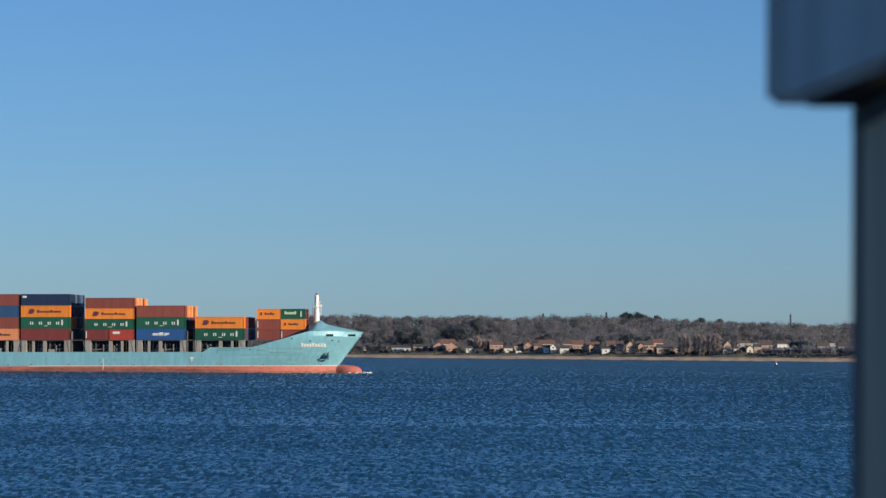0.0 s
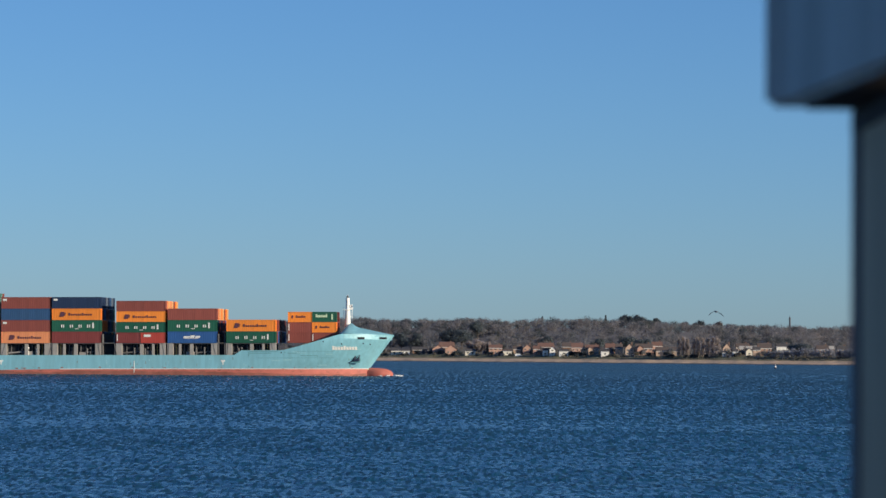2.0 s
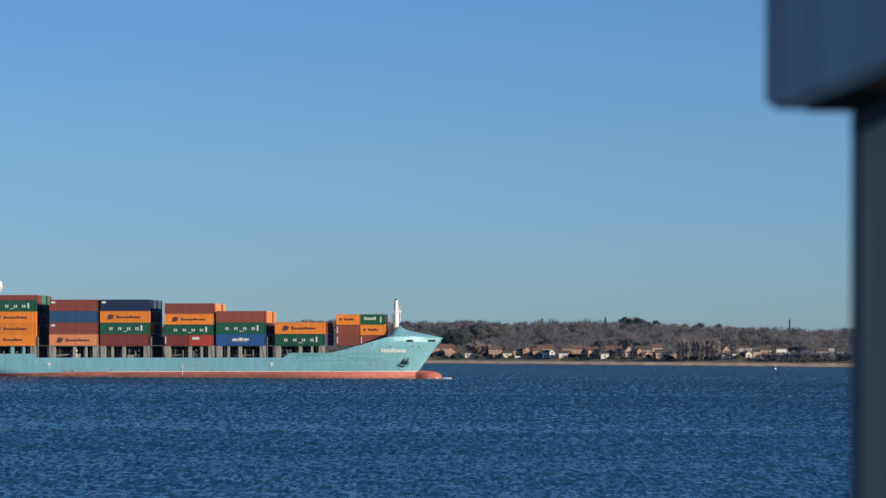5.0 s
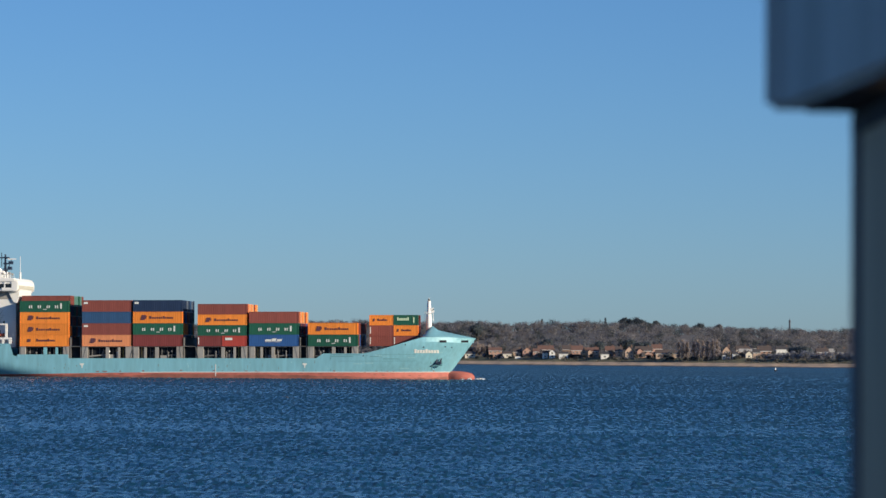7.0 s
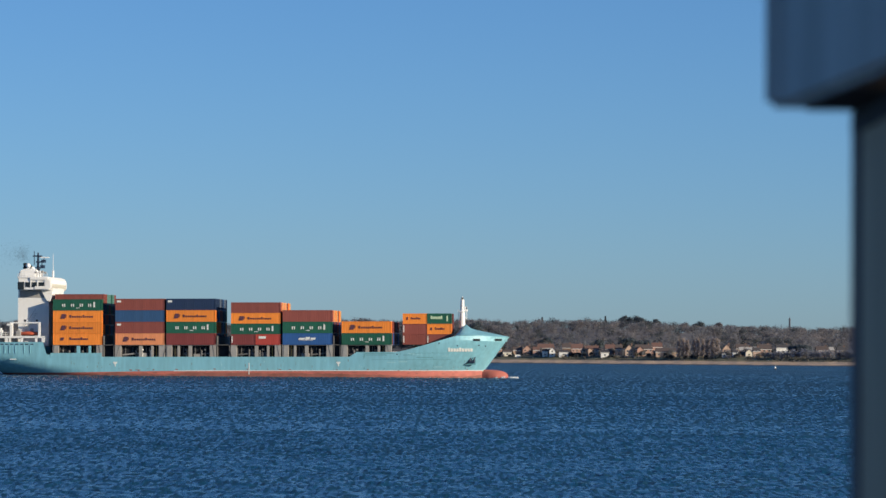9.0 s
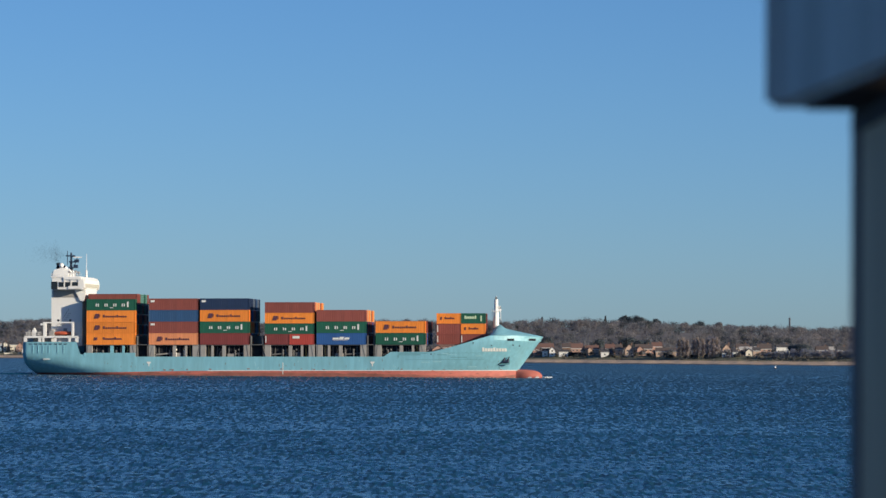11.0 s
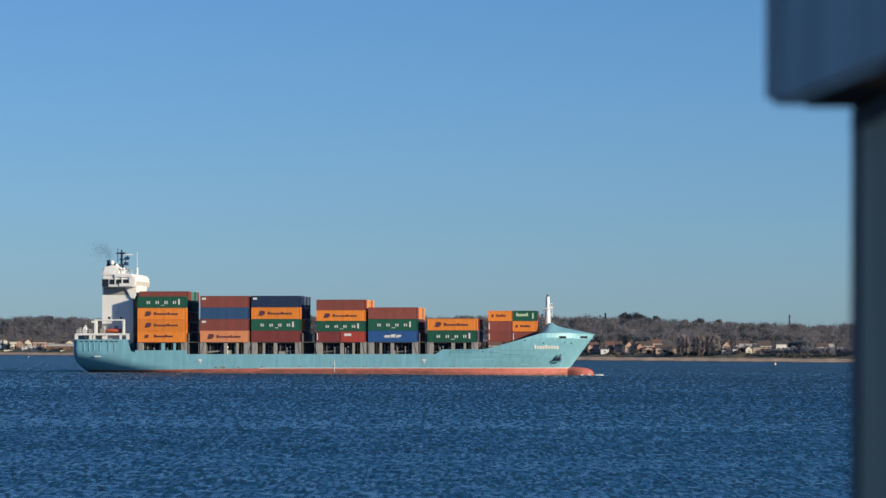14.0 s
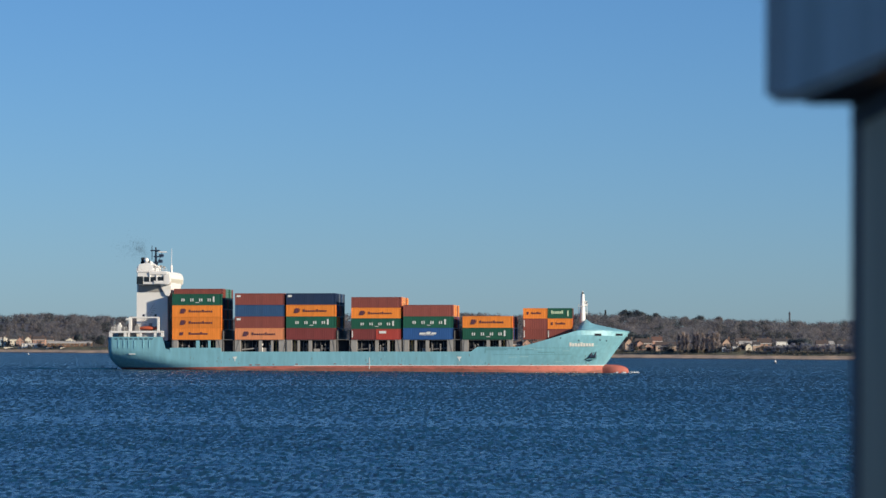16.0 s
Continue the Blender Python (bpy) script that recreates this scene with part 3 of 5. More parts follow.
def house(px0, px1, u, eaves, ridge, wall, roof, gable=False, label="", turn=0.0, chimney=True, name="house"):
    """A house between two bearings; gable: the gable end faces the water."""
    mid = (px0 + px1) / 2
    s = spot(mid, u)
    w = (px1 - px0) / F * s.y
    d = 8.0
    hw, hd = w / 2, d / 2
    th = empty(name, Matrix.Translation(s) @ pose(0, 0, 0, 0, 0, turn), label, "house", "houses on the far shore")
    bm = boxes((-hw, hw, -hd, hd, -1.5, eaves))
    if gable:
        extrude(bm, [(-hw, eaves), (hw, eaves), (0, ridge - 0.1)], -hd, hd)
    else:
        extrude(bm, [(-hd, eaves), (hd, eaves), (0, ridge - 0.1)], -hw, hw)
        for v in bm.verts[-6:]:
            v.co = Vector((v.co.y, v.co.x, v.co.z))
    bmesh.ops.recalc_face_normals(bm, faces=bm.faces)
    part("wall", bm, WALLS[wall], th)
    half, along = (hw, hd) if gable else (hd, hw)
    run, o = half + 0.4, 0.4
    drop = (ridge - eaves) / half * o
    bm = extrude(bmesh.new(), [(-run, eaves - drop), (0, ridge), (run, eaves - drop), (run, eaves - drop + 0.25), (0, ridge + 0.27), (-run, eaves - drop + 0.25)], -along - 0.35, along + 0.35)
    if not gable:
        for v in bm.verts:
            v.co = Vector((v.co.y, v.co.x, v.co.z))
        bmesh.ops.recalc_face_normals(bm, faces=bm.faces)
    roof_ob = part("roof", bm, ROOFS[roof], th)
    if chimney:
        cx = hw * 0.55
        bm = boxes((cx - 0.45, cx + 0.45, -0.3, 0.3, eaves, ridge + 1.1), (cx - 0.52, cx + 0.52, -0.37, 0.37, ridge + 1.1, ridge + 1.25))
        part("chimney", bm, M["stack"], roof_ob)
    # eaves board, front door and, on some, a lean-to or a small front gable
    pick = int(px0 * 7 + u) % 4
    if not gable:
        part("fascia", boxes((-hw - 0.3, hw + 0.3, -hd - 0.46, -hd - 0.4, eaves - drop - 0.12, eaves - drop + 0.2)), M["frame"], roof_ob)
    dx = hw * (0.35 if pick % 2 else -0.4)
    if w > 7:
        part("front_door", boxes((dx - 0.5, dx + 0.5, -hd - 0.07, -hd + 0.05, 0, 2.1)), M["window"] if pick < 2 else M["dim"], th, "dark front door")
    if pick == 1 and 7 < w < 15:
        bm = extrude(bmesh.new(), [(-hd - 2.8, -1.5), (-hd - 2.8, 2.1), (-hd, 2.9), (-hd, -1.5)], -hw * 0.9, -hw * 0.1)
        for v in bm.verts:
            v.co = Vector((v.co.y, v.co.x, v.co.z))
        bmesh.ops.recalc_face_normals(bm, faces=bm.faces)
        lean = part("lean_to", bm, WALLS["cream"], th, "pale lean-to at the front")
        part("pane", boxes((-hw * 0.82, -hw * 0.2, -hd - 2.86, -hd - 2.78, 0.8, 1.9)), M["window"], lean)
    if pick == 3 and w > 9 and not gable:
        gw = min(2.6, hw * 0.35)
        bm = extrude(bmesh.new(), [(-gw, -1.0), (gw, -1.0), (gw, eaves - 0.2), (0, eaves + gw * 0.8), (-gw, eaves - 0.2)], -hd - 1.2, -hd + 2.4)
        for v in bm.verts:
            v.co.x -= hw * 0.45
        front = part("front_gable", bm, WALLS[wall], th)
        bm = extrude(bmesh.new(), [(-gw - 0.3, eaves - 0.4), (0, eaves + gw * 0.8 + 0.05), (gw + 0.3, eaves - 0.4), (gw + 0.3, eaves - 0.15), (0, eaves + gw * 0.8 + 0.32), (-gw - 0.3, eaves - 0.15)], -hd - 1.5, -hd + 2.6)
        for v in bm.verts:
            v.co.x -= hw * 0.45
        part("gable_roof", bm, ROOFS[roof], front)
        part("pane", boxes((-hw * 0.45 - 0.9, -hw * 0.45 + 0.9, -hd - 1.26, -hd - 1.18, 0.9, 2.2)), M["window"], front)
    storeys = 2 if eaves > 4 else 1
    n = max(1, int(w / (2.9 if eaves > 4 else 4.2)))
    for f in range(storeys):
        for k in range(n):
            x = -hw + (k + 0.5) * w / n
            z = 0.9 + f * 2.6
            win = part("window", boxes((x - 0.75, x + 0.75, -hd - 0.06, -hd + 0.05, z, z + 1.3)), M["frame"], th)
            part("pane", boxes((x - 0.65, x - 0.04, -hd - 0.09, -hd - 0.05, z + 0.1, z + 1.2), (x + 0.04, x + 0.65, -hd - 0.09, -hd - 0.05, z + 0.1, z + 1.2)), M["window"], win)
    return th


# bearing of both ends, distance behind the beach, heights of eaves and ridge, wall, roof, gable end to the water
BEACH_COTTAGES = (
    (645, 668, 125, 3.0, 5.5, "tan", "slate", False), (695, 716, 97, 2.9, 4.6, "cream", "slate", False), (717, 728, 97, 2.9, 4.6, "white", "slate", False), (733, 760, 125, 3.0, 5.5, "timber", "slate", False),
    (768, 789, 110, 4.0, 7.4, "brick", "redtile", True), (791, 811, 110, 4.0, 7.6, "brick", "redtile", True), (780, 806, 128, 6.0, 10.0, "brick", "redtile", False),
    (826, 844, 97, 2.8, 4.8, "cream", "slate", False), (868, 891, 112, 5.2, 7.8, "brick", "redtile", False), (893, 908, 96, 3.2, 5.0, "cream", "tile", False),
)
BRICK_ROW = (
    (911, 926, 112, 4.0, 6.6, "tan", "tile", False), (928, 944, 118, 4.8, 8.2, "brick", "tile", True), (946, 957, 112, 4.4, 7.0, "brick", "redtile", False),
    (963, 972, 95, 4.2, 6.2, "white", "tile", False), (975, 985, 95, 4.8, 7.2, "white", "tile", True), (955, 982, 132, 6.0, 9.2, "tan", "redtile", False),
    (992, 1008, 95, 3.4, 5.0, "white", "slate", False), (998, 1016, 135, 6.5, 9.8, "timber", "tile", False), (1014, 1034, 128, 6.0, 9.6, "brick", "redtile", False),
)
LANE_HOUSES = (
    (1032, 1040, 110, 4.4, 7.4, "tan", "tile", True), (1041, 1062, 112, 5.0, 8.0, "tan", "redtile", False), (1066, 1080, 94, 3.4, 5.0, "white", "slate", False),
    (1074, 1091, 120, 5.4, 8.8, "brick", "redtile", False), (1092, 1104, 114, 5.4, 8.8, "tan", "tile", False), (1109, 1124, 112, 5.4, 9.2, "tan", "tile", True),
    (1127, 1157, 122, 5.4, 8.8, "brick", "tile", False), (1156, 1174, 138, 7.4, 10.6, "brick", "redtile", False), (1163, 1205, 108, 3.4, 6.2, "tan", "tile", False),
)
HILL_HOUSES = (
    (1281, 1296, 135, 5.5, 9.5, "tan", "tile", True), (1299, 1308, 102, 3.4, 5.2, "white", "slate", False), (1322, 1334, 124, 3.4, 5.8, "cream", "slate", True), (1335, 1347, 114, 4.4, 7.0, "tan", "slate", False),
    (1343, 1367, 175, 5.4, 9.0, "brick", "tile", False), (1376, 1400, 190, 7.2, 9.4, "white", "slate", False), (1305, 1327, 262, 5.0, 8.2, "tan", "tile", False), (1447, 1468, 180, 5.0, 8.0, "brick", "tile", False), (1484, 1500, 190, 4.6, 7.4, "tan", "slate", False),
    (1311, 1334, 205, 4.6, 6.6, "tan", "sheet", False), (1337, 1355, 240, 4.6, 6.8, "cream", "sheet", False), (1418, 1427, 250, 4.6, 6.6, "white", "slate", True),
    (1459, 1479, 235, 4.4, 6.4, "tan", "sheet", False), (1281, 1287, 97, 2.8, 4.2, "white", "slate", False),
)
QUAY_HOUSES = (
    (10.5, 15.5, 108, 8.0, 9.4, "cream", "slate", True), (84, 98, 190, 5.5, 8.0, "tan", "slate", False), (120, 136, 180, 5.0, 7.6, "cream", "slate", True),
    (-6, 6, 118, 6.0, 8.0, "bluegrey", "sheet", False), (21, 41, 150, 7.0, 9.0, "cream", "slate", False), (33, 46, 112, 5.0, 8.6, "brick", "slate", True), (48, 60, 135, 6.4, 9.4, "cream", "redtile", True), (62, 84, 150, 6.0, 9.0, "brick", "tile", False),
)
HOUSES = BEACH_COTTAGES + BRICK_ROW + LANE_HOUSES + HILL_HOUSES + QUAY_HOUSES
TEXT = {"brick": "orange brick house", "tan": "tan brick house", "cream": "cream rendered house", "white": "white rendered house", "timber": "dark boarded house", "bluegrey": "blue-grey clad building"}
RTEXT = {"tile": "a brown tiled roof", "redtile": "a red tiled roof", "slate": "a dark slate roof", "sheet": "a pale sheet roof"}
for a in HOUSES:
    house(*a, label="%s with %s behind the beach" % (TEXT[a[5]], RTEXT[a[6]]), chimney=a[4] > 6.5)
for px0, px1, u, e, r, wl_ in ((43, 74, 96, 2.6, 3.2, "white"), (88, 117, 104, 3.1, 4.8, "timber"), (116, 166, 108, 3.3, 4.6, "timber")):
    house(px0, px1, u, e, r, wl_, "sheet", label="long low shed with a pale sheet roof by the beach", chimney=False, name="shed")


# bluish grey paints distance haze onto the tower
M["tower"] = mat("hazy_grey_tower", (0.085, 0.098, 0.12), 0.9, grain=0.5, spread=0.15)
rng = random.Random(21)
for i in range(150):
    px = rng.uniform(665, 1360) if i < 90 or i >= 104 else rng.uniform(0, 150)
    kind = rng.choice(("evergreen", "hedge", "twigs", "twigs", "scrub")) if i < 104 else rng.choice(("evergreen", "pine", "scrub"))
    size = rng.uniform(1.6, 4.4) if kind != "twigs" else rng.uniform(4.5, 8.0)
    tree("garden_tree", px, rng.uniform(84, 91) if size < 3 else rng.uniform(96, 108) if size < 4 else rng.uniform(112, 150), size, size * rng.uniform(0.9, 1.5), M[kind],
         {"evergreen": "small dark evergreen bush", "pine": "small blackish evergreen bush", "hedge": "grey-green garden shrub", "twigs": "small bare winter tree", "scrub": "brown winter shrub"}[kind] + " among the shore houses",
         360, shape="bush" if kind != "twigs" else "round", seed=200 + i, group="garden trees and shrubs")


def small_shore_things():
    # a slim mast-like tower far behind the woods
    s = spot(1400, 1120)
    th = empty("tower", Matrix.Translation(s), "slim dark tower rising behind the far woods", "tower")
    bm = bmesh.new()
    tube(bm, (0, 0, -1), (0, 0, 18.9), 1.5, 0.85, n=10)
    part("shaft", bm, M["tower"], th)
    bm = bmesh.new()
    tube(bm, (0, 0, 18.9), (0, 0, 21.2), 1.2, 0.9, n=10)
    tube(bm, (0, 0, 21.2), (0, 0, 23.2), 0.25, 0.1, n=6)
    part("cap", bm, M["tower"], th)
    # a low pale wall along the top of the beach, and parked boats' sheds behind it
    for px in range(-40, 135, 25):
        a, b = spot(px, 78), spot(px + 25, 78)
        th = empty("sea_wall", Matrix.Translation(a), "low pale concrete wall along the top of the beach", "wall", "lengths of sea wall")
        d = b - a
        bm = extrude(bmesh.new(), [(0, -1.0), (d.x, -1.0 + d.z), (d.x, 1.1 + d.z), (0, 1.1)], -0.3, 0.3)
        part("wall", bm, WALLS["cream"], th)
        bm = extrude(bmesh.new(), [(0, 1.1), (d.x, 1.1 + d.z), (d.x, 1.25 + d.z), (0, 1.25)], -0.4, 0.4)
        part("coping", bm, ROOFS["sheet"], th)
    # a white van on the grass bank
    s = spot(920, 82)
    th = empty("van", Matrix.Translation(s) @ pose(0, 0, 0.1), "white van parked on the grass bank by the beach", "van")
    bm = extrude(bmesh.new(), [(-2.6, 0.4), (2.6, 0.4), (2.6, 1.3), (1.9, 1.5), (1.3, 2.3), (-2.5, 2.3), (-2.6, 2.0)], -1, 1)
    part("body", bm, M["white"], th)
    part("windscreen", extrude(bmesh.new(), [(1.92, 1.55), (1.4, 2.2), (1.46, 2.22), (1.98, 1.57)], -0.9, 0.9), M["window"], th)
    for x in (-1.7, 1.7):
        for y in (-0.98, 0.78):
            bm = bmesh.new()
            tube(bm, (x, y, 0.38), (x, y + 0.2, 0.38), 0.38, n=12)
            part("wheel", bm, M["dark"], th)
    # mooring buoys off the beach
    for px, y, size in ((1375, 5.45 * F / 20.3, 1.0), (54, 2420.0, 0.7)):
        th = empty("buoy", pose((px - 784) / F * y, y, 0.0), "small white buoy on a dark float off the beach", "buoy", "mooring buoys")
        bm = bmesh.new()
        bmesh.ops.create_uvsphere(bm, u_segments=12, v_segments=8, radius=0.75 * size)
        part("float", bm, M["dark"], th, smooth=True)
        bm = bmesh.new()
        tube(bm, (0, 0, 0.6 * size), (0, 0, 1.4 * size), 0.42 * size, 0.3 * size, n=10)
        tube(bm, (0, 0, 1.4 * size), (0, 0, 2.1 * size), 0.08, n=6)
        part("topmark", bm, M["white"], th)


small_shore_things()


# ---- the container ship: +x forward from the stem, z up from the top of the red paint ----
def sheer(x):
    """Height of the hull's upper edge along the ship."""
    up = 3.45 + 3.65 * (1 - smoothstep(-108.6, -107.0, x)) + 1.15 * smoothstep(-29.6, -29.2, x)
    return up + np.clip((np.asarray(x, float) + 18.6) / 12.4, 0, 1) ** 1.15 * 4.2 - 0.45 * smoothstep(-5, 5.5, x)


KNUCKLE = 0.85


def paint_dip(x):
    """The red paint's upper edge sinks a little towards the stern."""
    return -0.5 * float(1 - smoothstep(-118, -66, x))


def stem(z):
    return 6.0 * np.clip(z / 8.1, -0.02, 1.3) ** 1.0 if z > 0 else 0.0


def stern(z):
    return -122.2 + (2.6 * ((2.6 - z) / 3.6) ** 2 if z < 2.6 else 0.0)


def half_breadth(x, z):
    fore = 37.0 - 4.0 * min(max(z, 0) / 4.0, 1.0)
    # above the knuckle of the forecastle the side stands upright and leans a little inboard
    over = max(0.0, z - KNUCKLE * float(sheer(x))) * float(smoothstep(-13, -4, x))
    t = np.clip((x - (stem(z) - fore)) / fore, 0, 1)
    b = 10.3 * (1 - t ** (2.7 + 0.27 * max(z - over, 0))) - min(0.6 * over, 0.6 * 10.3 * (1 - t))
    low = np.clip((3.2 - z) / 5.0, 0, 1)
    s = np.clip((x - stern(z)) / (9 + 22 * low), 0, 1)
    return b * (1 - (0.05 + 0.72 * low) * (1 - s) ** 2.0)


def skin(levels, top=True):
    """Both sides and the transom, lofted between heights (fractions of the sheer, or plain heights below the paint line)."""
    bm = bmesh.new()
    us = np.concatenate([np.linspace(0, 0.115, 14)[:-1], np.linspace(0.115, 0.72, 26)[:-1], np.linspace(0.72, 1, 34)])
    grid = {}
    for side in (-1, 1):
        for i, u in enumerate(us):
            xd = -122.2 + 128.2 * u
            for j, f in enumerate(levels):
                z = f * float(sheer(xd)) + (1 - f) * paint_dip(xd) if top else f + (1 + f / 4) * paint_dip(xd)
                x = stern(z) + (stem(z) - stern(z)) * u
                y = float(half_breadth(x, z)) * side
                if i == len(us) - 1:
                    y = 0.0 + 0.02 * side
                grid[side, i, j] = bm.verts.new((x, y, z))
    for side in (-1, 1):
        for i in range(len(us) - 1):
            for j in range(len(levels) - 1):
                q = [grid[side, i, j], grid[side, i + 1, j], grid[side, i + 1, j + 1], grid[side, i, j + 1]]
                bm.faces.new(q if side < 0 else q[::-1])
    for i in (0, len(us) - 1):
        for j in range(len(levels) - 1):
            q = [grid[1, i, j], grid[-1, i, j], grid[-1, i, j + 1], grid[1, i, j + 1]]
            bm.faces.new(q if i == 0 else q[::-1])
    return bm


def hull_patch(name, x0, x1, z0, z1, material, parent, label="", proud=0.1):
    """A thin plate that lies on the near side of the hull and follows its curve."""
    pts = [(x0, z0), ((x0 + x1) / 2, z0), (x1, z0), (x1, z1), ((x0 + x1) / 2, z1), (x0, z1)]
    bm = bmesh.new()
    a = [bm.verts.new((x, -float(half_breadth(x, z)) - proud, z)) for x, z in pts]
    b = [bm.verts.new((x, -float(half_breadth(x, z)) + 0.15, z)) for x, z in pts]
    for q in ((0, 1, 4, 5), (1, 2, 3, 4)):
        bm.faces.new([a[i] for i in q])
        bm.faces.new([b[i] for i in q[::-1]])
    for k in range(6):
        bm.faces.new((a[(k + 1) % 6], a[k], b[k], b[(k + 1) % 6]))
    bmesh.ops.recalc_face_normals(bm, faces=bm.faces)
    return part(name, bm, material, parent, label)


def ship():
    th = new("container_ship")
    tagged(th, "turquoise container ship with red lower hull, laden with stacked containers", "ship")
    hull = part("hull", skin([0, 0.12, 0.25, 0.4, 0.55, 0.7, KNUCKLE - 0.004, KNUCKLE + 0.004, 0.92, 1.0]), M["teal"], th, "turquoise painted steel hull", smooth=True)
    part("lower_hull", skin([-4.0, -2.6, -1.6, -0.8, -0.3, 0.0], top=False), M["red"], th, "red antifouling on the lower hull", smooth=True)
    # bulbous bow
    bm = bmesh.new()
    bmesh.ops.create_uvsphere(bm, u_segments=24, v_segments=14, radius=1.0)
    for v in bm.verts:
        blunt = math.sqrt(max(0.0, 1 + v.co.x ** 2))
        x = v.co.x * 7.3 - 1.4
        v.co = Vector((x, v.co.y * blunt * 1.7 * (0.1 + 0.9 * float(smoothstep(-1.4, 2.0, x))), v.co.z * blunt * 1.6 - 1.35))
    part("bulbous_bow", bm, M["red"], th, "rounded red bulb breaking the water", smooth=True)
    # decks
    bm = bmesh.new()
    for x0, x1, z in ((-121.5, -108, 6.2), (-108, -29, 3.2), (-29, -16, 4.2)):
        box(bm, x0, x1, -9.0, 9.0, z - 0.2, z)
    part("deck", bm, M["grey"], th, "grey steel deck")
    # whaleback over the foredeck, ridged from the mast foot down to the stem
    bm = bmesh.new()
    rows = []
    for k in range(13):
        x = -8.0 + 13.9 * k / 12
        b = max(0.06, float(half_breadth(x, 7.4)) - 0.05)
        zs = float(sheer(x)) - 0.1
        zr = 8.5 + 3.1 * math.exp(-((x + 4.9) / 1.3) ** 2) if x < -4.9 else 8.4 + 2.3 * (5.9 - x) / 10.8 + 0.9 * math.exp(-((x + 4.9) / 1.1) ** 2)
        zr = max(float(zr), zs + 0.02)
        rows.append([bm.verts.new((x, y * b, zs + (zr - zs) * (1 - abs(y) ** 1.5))) for y in (-1, -0.75, -0.5, -0.25, 0, 0.25, 0.5, 0.75, 1)])
    for a, b in zip(rows, rows[1:]):
        for i in range(8):
            bm.faces.new((a[i], b[i], b[i + 1], a[i + 1]))
    bm.faces.new(rows[0])
    part("whaleback", bm, M["teal"], th, "turquoise sloping cover over the foredeck", smooth=True)
    # hull side marks
    y = -10.36
    for x in np.arange(-76, -1.5, 2.75):
        hull_patch("paint_line", x, x + 2.75, -0.04 + paint_dip(x), 0.12 + paint_dip(x), M["mark_white"], hull, "pale line above the red paint", 0.03)
    hull_patch("draught_mark", -0.42, -0.2, -1.6, 0.1, M["mark_pale"], hull, "pale draught mark at the stem", 0.06)
    # grime along the waterline, uneven at its upper edge
    rng = random.Random(2)
    bm, level, prev = bmesh.new(), 0.6, None
    for x in np.arange(-104, -0.4, 0.8):
        zw = -1.85 - 0.0073 * x
        level = min(0.95, max(0.4, level + rng.uniform(-0.16, 0.16)))
        z1 = zw + 0.05 + (level - 0.05) * float(smoothstep(-106, -88, x))
        edge = [bm.verts.new((x, -float(half_breadth(x, z)) - 0.05, z)) for z in (zw - 0.4, zw, z1)]
        edge.append(bm.verts.new((x, -float(half_breadth(x, z1)) + 0.1, z1 + 0.02)))
        if prev:
            for i in range(3):
                bm.faces.new((prev[i], edge[i], edge[i + 1], prev[i + 1]))
        prev = edge
    part("grime_band", bm, M["grime"], hull, "brown grime along the waterline")
    # scuffs and rust on the red paint and just above it, pale rubbed patches higher up
    for k in range(46):
        x, w = rng.uniform(-94, -4), rng.uniform(0.2, 0.8)
        z = rng.choice((rng.uniform(-0.5, -0.05), rng.uniform(-1.0, -0.3), rng.uniform(0.1, 0.35))) + paint_dip(x)
        hull_patch("scuff", x, x + w, z, z + rng.uniform(0.08, 0.24), M["grime"], hull, "brown scuff on the paint", 0.045)
    for k in range(40):
        x, w, z = rng.uniform(-104, -3), rng.uniform(0.15, 0.5), rng.uniform(0.5, 3.0)
        hull_patch("rust_streak", x, x + w * 0.5, z - rng.uniform(0.2, 0.9), z, M["rust"] if k % 3 else M["pale_teal"], hull, "faint run of rust or rubbed paint", 0.012)
    for k in range(12):
        x, z = rng.uniform(-24, -1), rng.uniform(0.5, 5.4)
        w = rng.uniform(0.5, 2.4)
        hull_patch("rubbed_patch", x, x + w, z, z + rng.uniform(0.1, 0.3), M["pale_teal"], hull, "rubbed pale patch of hull paint", 0.012)
    for x, z0, z1 in ((-16.4, 0.5, 3.9), (-20.4, 0.6, 3.7), (-23.8, 0.5, 3.4), (-12.0, 1.0, 3.2), (-29.0, 0.2, 3.6)):
        hull_patch("hull_seam", x, x + 0.09, z0, z1, M["seam_and_shade"], hull, "", 0.03)
    for x0, x1, z in ((-28.6, -26, 3.8), (-26, -23.3, 3.8), (-19.2, -17, 3.8), (-16, -12, 3.2)):
        hull_patch("hull_seam", x0, x1, z, z + 0.16, M["seam_and_shade"], hull, "", 0.03)
    for x, z in ((-10.6, 6.6), (-6.2, 6.0), (-1.1, 6.1), (0.4, 5.9), (-20.9, 3.9)):
        hull_patch("scupper", x, x + 0.3, z, z + 0.3, M["mast"], hull, "small dark scupper opening", 0.04)
    part("draught_mark", boxes((-57.39, -57.21, y, y + 0.1, -0.9, 2.0)), M["mark_white"], hull, "white draught mark bar")
    for x in (-90.6, -35.2):
        bm = extrude(bmesh.new(), [(x - 0.5, 2.2), (x - 0.5, 1.95), (x - 0.12, 1.6), (x - 0.12, 1.1), (x + 0.12, 1.1), (x + 0.12, 1.6), (x + 0.5, 1.95), (x + 0.5, 2.2)], y, y + 0.08)
        part("tug_mark", bm, M["mark_white"], hull, "white arrow mark")
    # ship's name in plain bars, following the flare
    for i in range(9):
        x0 = -8.3 + i * 0.66
